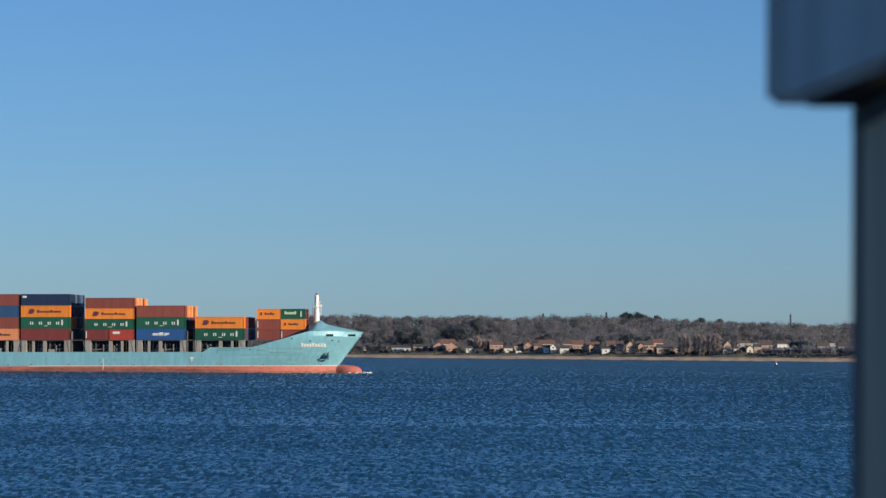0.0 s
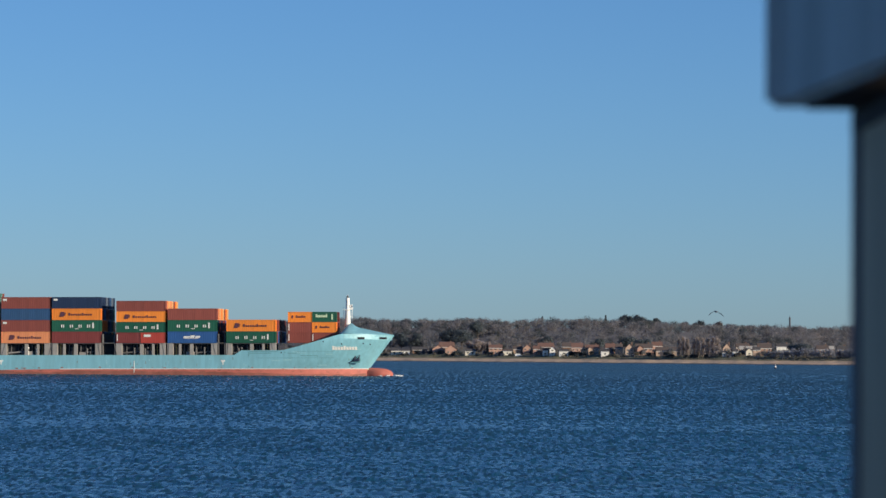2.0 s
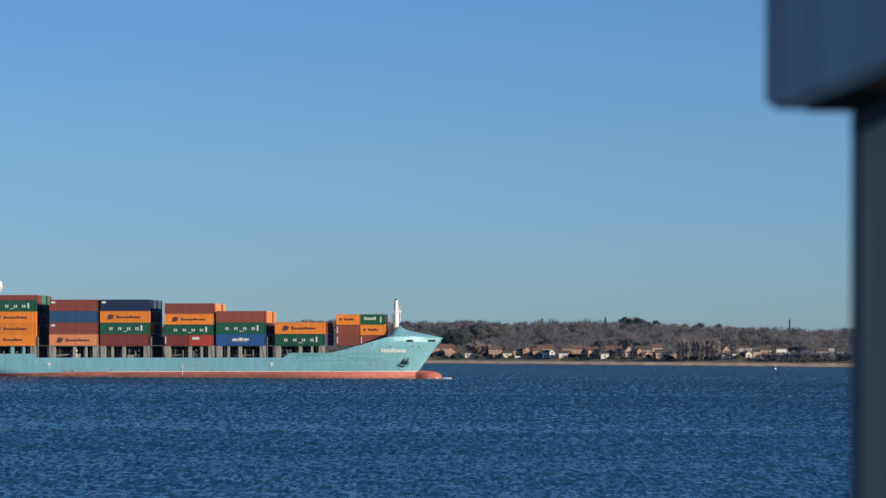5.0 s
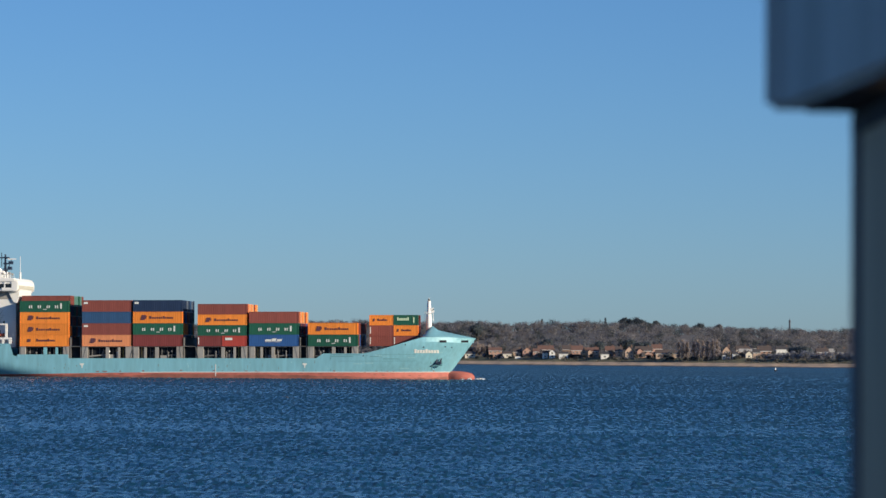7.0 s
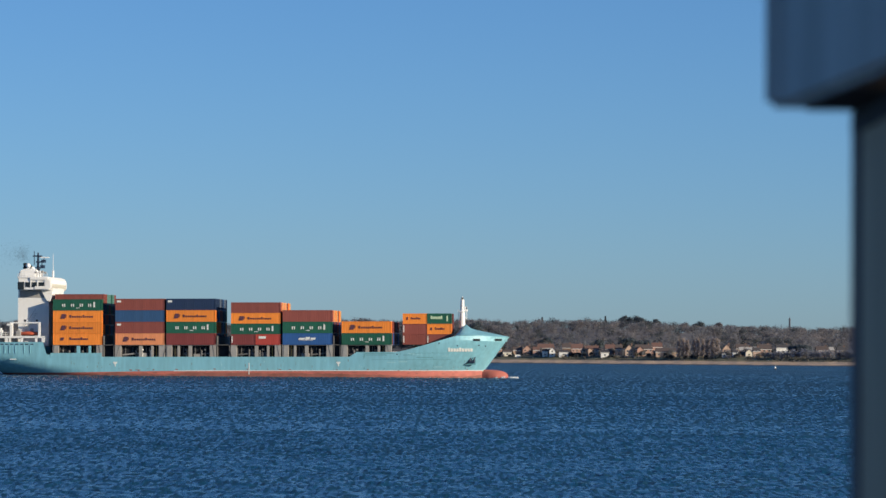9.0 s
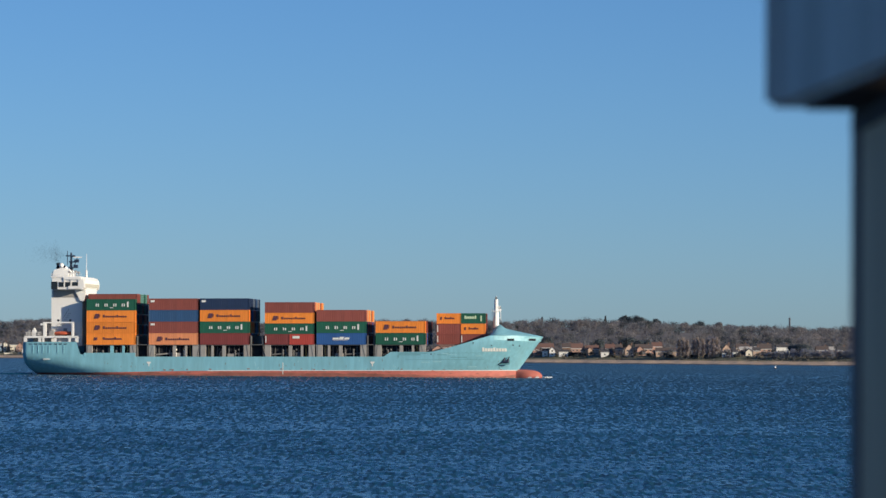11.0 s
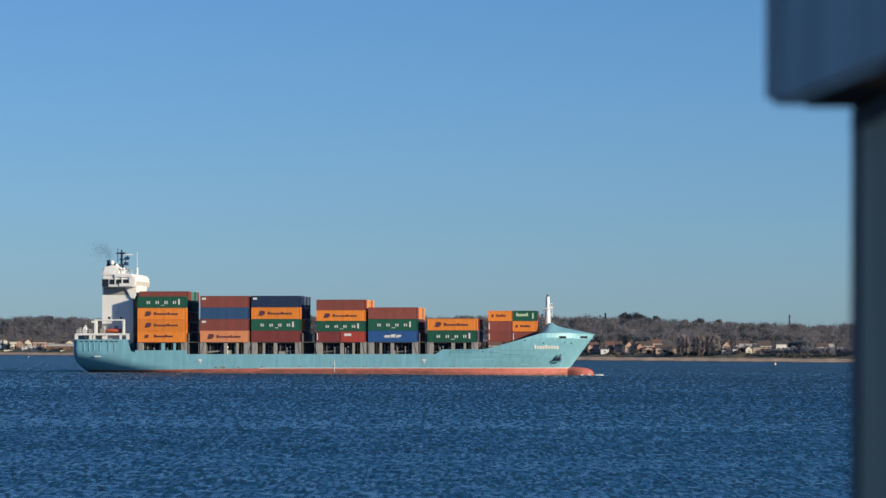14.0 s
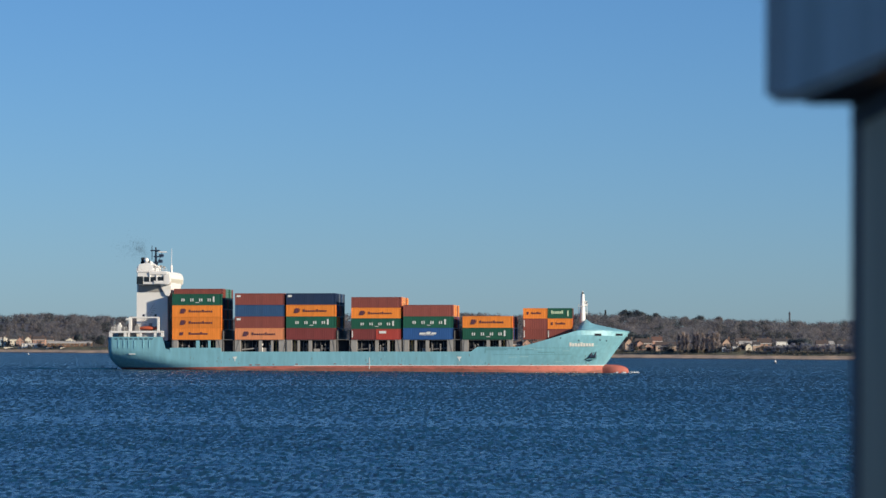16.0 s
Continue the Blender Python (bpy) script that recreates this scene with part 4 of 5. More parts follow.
        hull_patch("name_bar", x0, x0 + 0.52, 4.7, 5.65 if i in (0, 4) else 5.45, M["mark_white"], hull, "white lettering bar on the bow")
    # plating ribs and dark lettering on the poop, weld seams forward
    for x in (-119.6, -118.3, -117.1, -115.6, -113.4, -111.9):
        yy = -float(half_breadth(x, 5.0))
        part("hull_rib", boxes((x - 0.09, x + 0.09, yy - 0.1, yy + 0.2, 4.3, 6.3), bevel=0.02), M["teal"], hull)
    for i in range(8):
        x = -120.6 + i * 1.25
        yy = -float(half_breadth(x, 6.6))
        part("name_bar", boxes((x, x + 0.8, yy - 0.06, yy + 0.1, 6.45, 6.7)), M["mast"], hull, "small dark lettering bar on the stern")
    part("name_bar", boxes((-117.0, -115.4, -float(half_breadth(-116.2, 2.9)) - 0.12, -float(half_breadth(-116.2, 2.9)) + 0.2, 2.75, 2.98)), M["mark_white"], hull, "small white bar on the stern quarter")
    for x0, x1, z in ((-28.8, -20.0, 4.2), (-17.5, -6, 4.3), (-27, -8, 2.7)):
        for x in np.arange(x0, x1 - 2, 2.4):
            hull_patch("hull_seam", x, x + 2.4, z, z + (0.17 if z == 4.2 else 0.07), M["seam_and_shade"], hull, "", 0.03)
    for x, z1 in ((-28.9, 4.2), (-24.0, 4.1), (-20.0, 4.2), (-16.6, 4.2), (-12.2, 4.6), (-7.9, 5.2), (-4.6, 1.3)):
        hull_patch("hull_seam", x, x + 0.2, 0.4, z1, M["seam_and_shade"], hull, "", 0.03)
    # anchor in its pocket; the pocket's shade is painted as darker turquoise
    yb = -float(half_breadth(-3.0, 2.6)) - 0.15
    bm = extrude(bmesh.new(), [(-5.0, 1.35), (-1.9, 1.5), (-1.8, 2.6), (-3.3, 2.5)], yb - 0.05, yb + 0.7)
    part("anchor_pocket", bm, M["seam_and_shade"], hull, "anchor pocket in the bow, its shade painted darker")
    anchor = bmesh.new()
    tube(anchor, (-4.7, yb - 0.15, 1.5), (-3.2, yb - 0.25, 2.2), 0.1, 0.16)
    box(anchor, -3.6, -2.0, yb - 0.45, yb, 1.9, 2.6, bevel=0.15)
    tube(anchor, (-3.3, yb - 0.25, 2.5), (-2.95, yb - 0.3, 3.45), 0.3, 0.1)
    tube(anchor, (-2.3, yb - 0.25, 2.5), (-1.95, yb - 0.3, 3.4), 0.3, 0.1)
    part("anchor", anchor, M["mast"], th, "black stowed anchor")
    # pale bulwark plates over the knuckle, sunlight painted into their colour, with two fairleads
    for k in range(10):
        x = -5.4 + 1.1 * k
        zs = float(sheer(x + 0.55))
        hull_patch("bulwark_plate", x, x + 1.1, KNUCKLE * zs + 0.04, zs - 0.06, M["lit_teal"], hull, "pale turquoise bulwark plate, sunlight painted in", 0.02)
    for x in (-1.4, 3.6):
        hull_patch("fairlead", x - 0.8, x + 0.8, 7.3, 7.85, M["dark"], hull, "dark fairlead opening", 0.16)
    # foremast
    bm = bmesh.new()
    tube(bm, (-5.5, 0, 10.6), (-5.5, 0, 14.6), 0.75, 0.62, n=12)
    tube(bm, (-5.5, 0, 14.6), (-5.5, 0, 17.6), 0.55, 0.45, n=10)
    tube(bm, (-5.5, 0, 17.6), (-5.5, 0, 18.4), 0.08)
    box(bm, -6.1, -4.9, -0.9, 0.9, 14.5, 14.7)
    box(bm, -5.2, -4.6, -0.4, 0.4, 15.3, 15.9)
    tube(bm, (-4.4, 0, 12.5), (-4.4, 0, 16), 0.06)
    box(bm, -5.6, -4.3, -0.06, 0.06, 13.0, 13.1)
    tube(bm, (-6.5, 0, 12.2), (-6.5, 0, 15.2), 0.05, n=6)
    for z in np.arange(12.3, 15.2, 0.45):
        box(bm, -6.5, -6.0, -0.2, 0.2, z, z + 0.05)
    box(bm, -6.6, -4.4, -0.7, 0.7, 14.62, 14.72)
    box(bm, -5.0, -4.2, -0.3, 0.3, 14.75, 15.2)
    mast = part("foremast", bm, M["white"], th, "white foremast with a lamp platform")
    part("mast_lamp", boxes((-5.75, -5.25, -0.25, 0.25, 17.6, 18.15), bevel=0.08), M["dim"], mast, "dark masthead lamp")
    part("mast_lamp", boxes((-4.8, -4.35, -0.2, 0.2, 15.25, 15.75), bevel=0.06), M["dim"], mast, "dark forward lamp")
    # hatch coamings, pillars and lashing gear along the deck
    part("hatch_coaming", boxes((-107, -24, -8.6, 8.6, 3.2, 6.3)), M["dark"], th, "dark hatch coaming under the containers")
    for x0, x1 in BAYS:
        kind = BAYS.index((x0, x1))
        paint = M["teal"] if kind == 0 else M["grey"]
        turned = kind in (2, 4)
        for x in (x0 + 0.65, x1 - 0.65):
            part("support_pillar", boxes((x - 0.75, x + 0.75, -10.0, -9.1, 3.3, 6.2), (x - 0.85, x + 0.85, -10.05, -9.0, 6.2, 6.4), bevel=0.03), M["grey"], th, "grey steel container pillar")
        for f, w in ((0.515, 0.42), (0.75, 0.28)):
            x = x0 + (x1 - x0) * (1 - f if turned else f)
            part("deck_stay", boxes((x - w, x + w, -9.9, -9.4, 3.3, 6.4)), paint, th)
        for f in (0.83, 0.9):
            x = x0 + (x1 - x0) * (1 - f if turned else f)
            part("lashing_rod", boxes((x - 0.06, x + 0.06, -9.4, -9.2, 3.3, 6.2)), M["yellow"], th, "yellow-brown lashing gear")
        for f, w in ((0.13, 0.05), (0.2, 0.09), (0.33, 0.05), (0.42, 0.12), (0.61, 0.06), (0.67, 0.1), (0.87, 0.12)):
            x = x0 + (x1 - x0) * (1 - f if turned else f) + 0.15 * math.sin(7 * kind + 20 * f)
            part("coaming_stay", boxes((x - w, x + w, -8.85, -8.62, 3.3, 5.9), (x - w - 0.15, x + w + 0.15, -8.85, -8.62, 3.3, 3.6 + 0.8 * (w > 0.08))), M["dim"], th, "dark grey coaming stay")
        part("top_beam", boxes((x0, x1, -9.95, -9.5, 6.2, 6.38)), M["dim"], th, "dark grey steel beam under the containers")
        a, b = (x0 + 1.6, x0 + 5.6) if not turned else (x1 - 5.6, x1 - 1.6)
        pipe = tube(bmesh.new(), (a, -9.1, 3.9), (b, -9.1, 4.3), 0.2, n=8)
        tube(pipe, (b, -9.1, 4.3), (b, -9.1, 3.2), 0.2, n=8)
        part("hatch_pipe", pipe, M["grey"] if kind == 1 else M["dim"], th)
    rng = random.Random(31)
    for x0, x1 in BAYS:
        for k in range(3):
            x = rng.uniform(x0 + 2.2, x1 - 2.6)
            bm = tube(bmesh.new(), (x, -9.25, 3.2), (x, -9.25, rng.uniform(4.4, 5.2)), 0.2, n=8)
            bmesh.ops.create_uvsphere(bm, u_segments=10, v_segments=6, radius=0.3, matrix=Matrix.Translation((x, -9.25, rng.uniform(4.7, 5.3))))
            part("deck_vent", bm, M["white"] if k < 2 and x0 < -85 < x1 else M["dim"], th, "small mushroom vent on deck", smooth=True)
        a = rng.uniform(x0 + 1.6, x1 - 4.2)
        part("hatch_box", boxes((a, a + rng.uniform(1.0, 2.4), -9.3, -8.7, 3.2, rng.uniform(4.0, 4.6)), bevel=0.06), rng.choice((M["grey"], M["dim"])), th, "grey steel deck box")
        rods = bmesh.new()
        for x in (x0 + 0.2, x1 - 0.2):
            tube(rods, (x, -10.05, 3.4), (x + rng.uniform(-0.9, 0.9), -10.05, 6.3), 0.045, n=5)
        part("lashing_rod", rods, M["dim"], th, "thin steel lashing rod")
    for x0, x1 in zip([b[1] for b in BAYS], [b[0] for b in BAYS[1:]]):
        if x1 - x0 > 1.5:
            part("lashing_bridge", boxes((x0 + 0.3, x0 + 0.5, -9.9, 9.9, 3.2, 8.6), (x1 - 0.5, x1 - 0.3, -9.9, 9.9, 3.2, 8.6), (x0 + 0.3, x1 - 0.3, -9.9, 9.9, 6.3, 6.45)), M["dim"], th, "dark steel lashing bridge between the stacks")
    part("aft_bulwark", boxes((-106.8, -94, -10.36, -10.2, 3.3, 4.4)), M["teal"], th)
    superstructure(th)
    return th


BAYS = ((-106.2, -94.0), (-90.6, -78.4), (-77.9, -65.7), (-61.8, -49.6), (-49.0, -36.8), (-34.4, -22.2))


def superstructure(th):
    W = M["white"]
    house_ = part("deckhouse", boxes((-115.65, -107.9, -6.8, 6.8, 6.2, 18.0)), W, th, "white steel accommodation block")
    for z in (9.2, 12.2):
        for x in (-113.9, -110.9):
            part("porthole", boxes((x - 0.25, x + 0.25, -6.86, -6.75, z, z + 0.5)), M["glass"], house_)
    bm = extrude(bmesh.new(), [(-115.6, 20.1), (-115.6, 14.9), (-113.4, 14.9), (-107.9, 16.9), (-107.2, 18.0), (-106.9, 20.1)], -6.75, 6.75)
    bmesh.ops.recalc_face_normals(bm, faces=bm.faces)
    part("upper_house", bm, W, house_, "white upper storey flaring out under the bridge")
    # grey panel paints in the shade band under the bridge wing
    part("wing_screen", boxes((-115.2, -108.9, -6.86, -6.72, 18.15, 19.95), bevel=0.02), M["grey"], house_, "grey panel painting the shade under the bridge wing")
    # bridge over the full beam, with open wings
    rows = ((-115.0, -108.1, -10.0, 10.0, 20.3, 22.9), (-110.9, -107.9, -10.2, 10.2, 20.1, 20.95), (-112.1, -107.4, -10.3, 10.3, 22.4, 23.15), (-115.2, -107.9, -10.15, 10.15, 22.9, 23.3))
    bridge = part("bridge", boxes(*rows, bevel=0.12), W, th, "white wheelhouse with wide wings")
    bm = extrude(bmesh.new(), [(-108.2, 20.0), (-107.2, 20.0), (-106.7, 20.5), (-106.62, 21.6), (-106.8, 22.5), (-107.25, 23.05), (-108.2, 23.2)], -10.2, 10.2)
    bmesh.ops.bevel(bm, geom=[e for e in bm.edges if abs(e.verts[0].co.y - e.verts[1].co.y) < 0.01], offset=0.18, segments=2, affect="EDGES")
    part("bridge_front", bm, W, bridge, "white bridge front with rounded edges")
    # the front tapers down from the wheelhouse to the house
    bm = extrude(bmesh.new(), [(-109.9, 20.1), (-108.4, 17.3), (-107.5, 17.1), (-107.0, 18.6), (-106.75, 20.4)], -7.3, 7.3)
    bmesh.ops.bevel(bm, geom=[e for e in bm.edges if abs(e.verts[0].co.y - e.verts[1].co.y) < 0.01], offset=0.08, segments=1, affect="EDGES")
    part("front_flare", bm, W, bridge, "white plating narrowing down from the bridge front")
    # the front windows' cream reflection is painted into their colour
    for k in range(9):
        yy = -9.4 + k * 2.1
        part("bridge_window", boxes((-106.9, -106.6, yy, yy + 1.8, 20.6, 21.5)), M["cream_reflection"], bridge, "bridge window with a cream reflection painted in")
    for x, w in ((-113.2, 1.3), (-111.7, 1.5), (-109.9, 1.5)):
        part("bridge_window", boxes((x, x + w, -10.1, -9.98, 20.7, 21.9)), M["glass"], bridge)
    part("wing_window", boxes((-115.1, -113.5, -10.15, -9.95, 20.1, 22.0)), M["glass"], bridge, "dark aft bridge window")
    for x in (-111.8, -110.1, -108.2):
        part("wing_post", boxes((x - 0.14, x + 0.14, -10.2, -9.95, 20.7, 22.5)), W, bridge)
    bm = extrude(bmesh.new(), [(-10.0, 20.35), (10.0, 20.35), (10.0, 20.12), (7.0, 20.0), (-7.0, 20.0), (-10.0, 20.12)], -115.0, -108.1)
    for v in bm.verts:
        v.co = Vector((v.co.y, v.co.x, v.co.z))
    bmesh.ops.recalc_face_normals(bm, faces=bm.faces)
    part("wing_floor", bm, W, bridge, "white plate under the bridge wings")
    # funnel block and mast on the bridge roof
    bm = extrude(bmesh.new(), [(-116.4, 23.2), (-111.7, 23.2), (-111.8, 25.1), (-113.5, 25.7), (-116, 25.0)], -3.6, 3.6)
    bmesh.ops.bevel(bm, geom=list(bm.edges), offset=0.3, segments=2, affect="EDGES")
    funnel = part("funnel", bm, W, th, "white funnel casing")
    for x, y, r, h in ((-114.8, -1.0, 0.5, 26.9), (-113.7, 1.0, 0.38, 26.3), (-115.5, 1.4, 0.3, 26.0)):
        part("exhaust_pipe", tube(bmesh.new(), (x, y, 24.7), (x - 0.35, y, h), r, r * 0.9, n=12), M["dark"], funnel)
    bm = bmesh.new()
    bmesh.ops.create_uvsphere(bm, u_segments=14, v_segments=9, radius=0.62, matrix=Matrix.Translation((-114, -2.4, 26.2)))
    tube(bm, (-114, -2.4, 25.3), (-114, -2.4, 25.8), 0.25, n=8)
    part("satellite_dome", bm, W, th, "white satellite dome", smooth=True)
    for x, z in ((-112.4, 25.4), (-111.4, 24.6), (-110.4, 24.3)):
        part("vent_cowl", tube(tube(bmesh.new(), (x, -3.0, 23.2), (x, -3.0, z), 0.22, n=10), (x, -3.0, z - 0.1), (x - 0.5, -3.2, z + 0.35), 0.3, 0.36, n=10), W, th)
    mast = bmesh.new()
    tube(mast, (-112, 0, 23.2), (-112, 0, 29.5), 0.42, 0.2)
    tube(mast, (-113, 0.2, 26.4), (-113, 0.2, 29.9), 0.09)
    for z, x0, x1 in ((25.6, -112.5, -110.4), (27.0, -112.4, -110.2), (28.5, -113.2, -111.1)):
        box(mast, x0, x1, -1.0, 1.0, z, z + 0.3)
    box(mast, -111.3, -110.4, -0.8, 0.8, 25.9, 26.4)
    box(mast, -111.1, -110.1, -0.7, 0.7, 27.3, 27.75)
    tube(mast, (-111.7, 0, 25.0), (-110.4, 0, 28.2), 0.1)
    tube(mast, (-113.3, -0.5, 28.7), (-109.7, -0.5, 28.2), 0.06)
    part("radar_mast", mast, M["mast"], th, "dark blue radar mast with platforms")
    part("radar_scanner", boxes((-111.2, -109.1, -0.95, -0.75, 28.15, 28.4)), W, th, "white radar scanner bar")
    bm = bmesh.new()
    tube(bm, (-107.4, -4, 23.1), (-107.4, -4, 24.9), 0.26)
    tube(bm, (-107.4, -4, 24.9), (-107.4, -4, 29.0), 0.07, 0.05)
    part("whip_aerial", bm, W, th, "thin white whip aerial")
    for x in (-115.1, -113.5, -110.3, -108.7):
        part("roof_rail", boxes((x - 0.04, x + 0.04, -9.9, -9.8, 23.3, 24.1)), W, bridge)
    rail = bmesh.new()
    for x in np.arange(-114.8, -107.6, 0.9):
        tube(rail, (x, -10.0, 23.25), (x, -10.0, 24.1), 0.03, n=5)
    for z in (23.7, 24.1):
        tube(rail, (-114.8, -10.0, z), (-107.6, -10.0, z), 0.03, n=5)
    part("roof_rail", rail, W, bridge, "thin white rail round the bridge roof")
    for x, y, h in ((-109.6, -6.5, 1.1), (-108.6, -8.0, 0.8), (-110.8, -8.6, 0.9)):
        bm = tube(bmesh.new(), (x, y, 23.2), (x, y, 23.2 + h), 0.09, n=6)
        box(bm, x - 0.35, x + 0.3, y - 0.3, y + 0.3, 23.2 + h, 23.75 + h, bevel=0.1)
        part("searchlight", bm, M["grey"], th, "grey searchlight on the bridge roof")
    part("house_door", boxes((-112.6, -111.7, -6.87, -6.76, 8.5, 10.5), bevel=0.02), M["grey"], house_, "grey steel door")
    ladder = bmesh.new()
    for k in range(12):
        z = 8.6 + 0.5 * k
        box(ladder, -114.9 + 0.32 * k, -114.3 + 0.32 * k, -7.1, -6.8, z, z + 0.07)
    tube(ladder, (-115.0, -7.1, 9.4), (-111.2, -7.1, 15.3), 0.04, n=5)
    part("outside_stair", ladder, M["grey"], th, "steel stair up the side of the house")
    # the poop: white bulwark with openings, boat deck and lifeboat
    rows = [(-121.9, -108.4, -9.35, -9.15, 8.1, 8.6)]
    rows += [(x - w, x + w, -9.35, -9.15, 7.0, 8.3) for x, w in ((-121.7, 0.4), (-118.1, 0.35), (-117.2, 0.25), (-114.2, 0.3), (-110.6, 0.3), (-108.8, 0.4))]
    rows += [(-121.95, -121.75, -9.3, 9.3, 7.0, 8.6)]
    part("poop_bulwark", boxes(*rows, bevel=0.02), W, th, "white bulwark with open ports")
    part("poop_house", boxes((-120.4, -108.4, -6.0, 6.0, 6.2, 8.4)), M["grey"], th)
    davit = boxes((-117.3, -116.5, -9.0, -8.4, 8.5, 11.9), (-117.3, -109.6, -9.0, -8.6, 11.7, 12.05), (-110.2, -109.6, -9.0, -8.4, 8.5, 11.7), (-118.0, -116.8, -9.1, -8.3, 11.2, 11.7), bevel=0.05)
    part("davit", davit, W, th, "white lifeboat davit frame")
    bm = bmesh.new()
    bmesh.ops.create_uvsphere(bm, u_segments=16, v_segments=10, radius=1.0)
    for v in bm.verts:
        v.co = Vector((v.co.x * 2.5 - 112.7, v.co.y * 1.05 - 7.6, max(v.co.z, -0.7) * 0.58 + 9.2))
    part("lifeboat", bm, M["boat"], th, "orange enclosed lifeboat", smooth=True)
    bm = bmesh.new()
    for x in np.arange(-121.5, -117.5, 0.8):
        tube(bm, (x, -9.2, 8.5), (x, -9.2, 9.5), 0.04, n=5)
    tube(bm, (-121.6, -9.2, 9.5), (-117.6, -9.2, 9.5), 0.05, n=5)
    tube(bm, (-121.6, -9.2, 9.05), (-117.6, -9.2, 9.05), 0.04, n=5)
    part("poop_rail", bm, W, th, "white guard rail")
    bm = boxes((-119.9, -118.6, -5, -3.8, 8.4, 9.9), (-120.9, -120.2, -6, -5.2, 8.4, 9.3), bevel=0.1)
    part("winch", bm, M["grey"], th)
    for x, w, z, paint in ((-120.9, 0.7, 9.6, "grey"), (-119.6, 0.5, 10.1, "white"), (-118.4, 0.8, 9.4, "dim"), (-115.2, 0.6, 9.8, "grey")):
        part("deck_gear", boxes((x - w, x + w, -8.9, -7.9, 8.3, z), (x - w * 0.4, x + w * 0.5, -8.7, -8.1, z, z + 0.5), bevel=0.08), M[paint], th, "small winch or locker on the poop")


# ---- containers ----
def container_meshes(length, height):
    """Corrugated body and door end, shared by alike containers. Origin at the near lower aft corner."""
    w, h = 2.438, height
    bm = bmesh.new()
    n = int(length / 0.28)
    t = 0.14

    def ribbed(y, out):
        prev = None
        for k in range(n * 2 + 1):
            x = t + (length - 2 * t) * k / (n * 2)
            d = y + out * (0.0 if k % 4 < 2 else -0.013)
            a, b = bm.verts.new((x, d, t)), bm.verts.new((x, d, h - t))
            if prev:
                bm.faces.new((prev[0], a, b, prev[1]) if out < 0 else (a, prev[0], prev[1], b))
            prev = (a, b)
    ribbed(0.05, -1)
    ribbed(w - 0.05, 1)
    for x in (0, length - t):
        for y in (0, w - t):
            box(bm, x, x + t, y, y + t, 0, h)
    for z in (0, h - t):
        for y in (0, w - 0.1):
            box(bm, t, length - t, y, y + 0.1, z, z + t)
        for x in (0, length - t):
            box(bm, x, x + t, t, w - t, z, z + t)
    box(bm, 0.1, length - 0.1, 0.05, w - 0.05, h - 0.06, h - 0.02)
    box(bm, 0.1, length - 0.1, 0.05, w - 0.05, 0.04, 0.08)
    box(bm, 0.03, 0.09, t, w - t, t, h - t)
    body = bpy.data.meshes.new("body")
    bm.to_mesh(body)
    bm.free()
    door = bpy.data.meshes.new("door")
    bm = boxes((length - 0.1, length - 0.04, t, w / 2 - 0.01, t, h - t))
    bm.to_mesh(door)
    bm.free()
    bar = bpy.data.meshes.new("locking_bar")
    bm = boxes((length - 0.04, length + 0.01, 0.5, 0.57, 0.1, h - 0.1))
    bm.to_mesh(bar)
    bm.free()
    return body, door, bar


MESHES = {}


def container(lx, row, z, kind, paint, mark, h):
    """kind: 40 or 20 feet; row 0 is the near side. Returns the thing and its place on the ship."""
    length = 12.19 if kind == 40 else 6.06
    for p in ([paint] if isinstance(paint, str) else paint):
        if (kind, h, p) not in MESHES:
            pair = []
            for me in container_meshes(length, h):
                me.materials.append(M[p])
                pair.append(me)
            MESHES[kind, h, p] = pair
    body, door, bar = MESHES[kind, h, paint]
    th = new("shipping_container")
    text = {"pale_orange": "faded orange", "steel_blue": "steel blue", "red_box": "bright red", "teal_box": "grey-green", "tan_box": "tan", "grey_box": "grey"}.get(paint, paint)
    tagged(th, "%s corrugated steel container%s, stacked on the ship" % (text, " with side lettering" if mark else ""), "container", "containers stacked on the ship")
    new("body", body).parent = th
    for y in (0, 1.07):
        leaf = new("door", door)
        leaf.parent, leaf.location = th, (0, y, 0)
        for y2 in (0, 0.45):
            ob = new("locking_bar", bar)
            ob.parent, ob.location = leaf, (0, y2 - 0.2 * (y > 0), 0)
    if mark:
        rows, material = MARKS[mark]
        for k, (x0, x1, z0, z1, lean) in enumerate(rows):
            sx, sz = length / 12.19, h / 2.6
            pts = [(x0 * sx, z0 * sz), (x1 * sx, z0 * sz), ((x1 + lean) * sx, z1 * sz), ((x0 + lean) * sx, z1 * sz)]
            part("lettering", extrude(bmesh.new(), pts, -0.035, 0.01), M[material], th, "plain %s lettering bar" % material.split("_")[1])
    CARGO.append((th, pose(lx, -10.2 + row * 2.52, z)))
    return th


def letters(x, widths, gap, z0, z1):
    out = []
    for i, w in enumerate(widths):
        out.append((x, x + w, z0, z1 + (0.22 if i in (0, 6) else 0), 0.0))
        x += w + gap
    return out


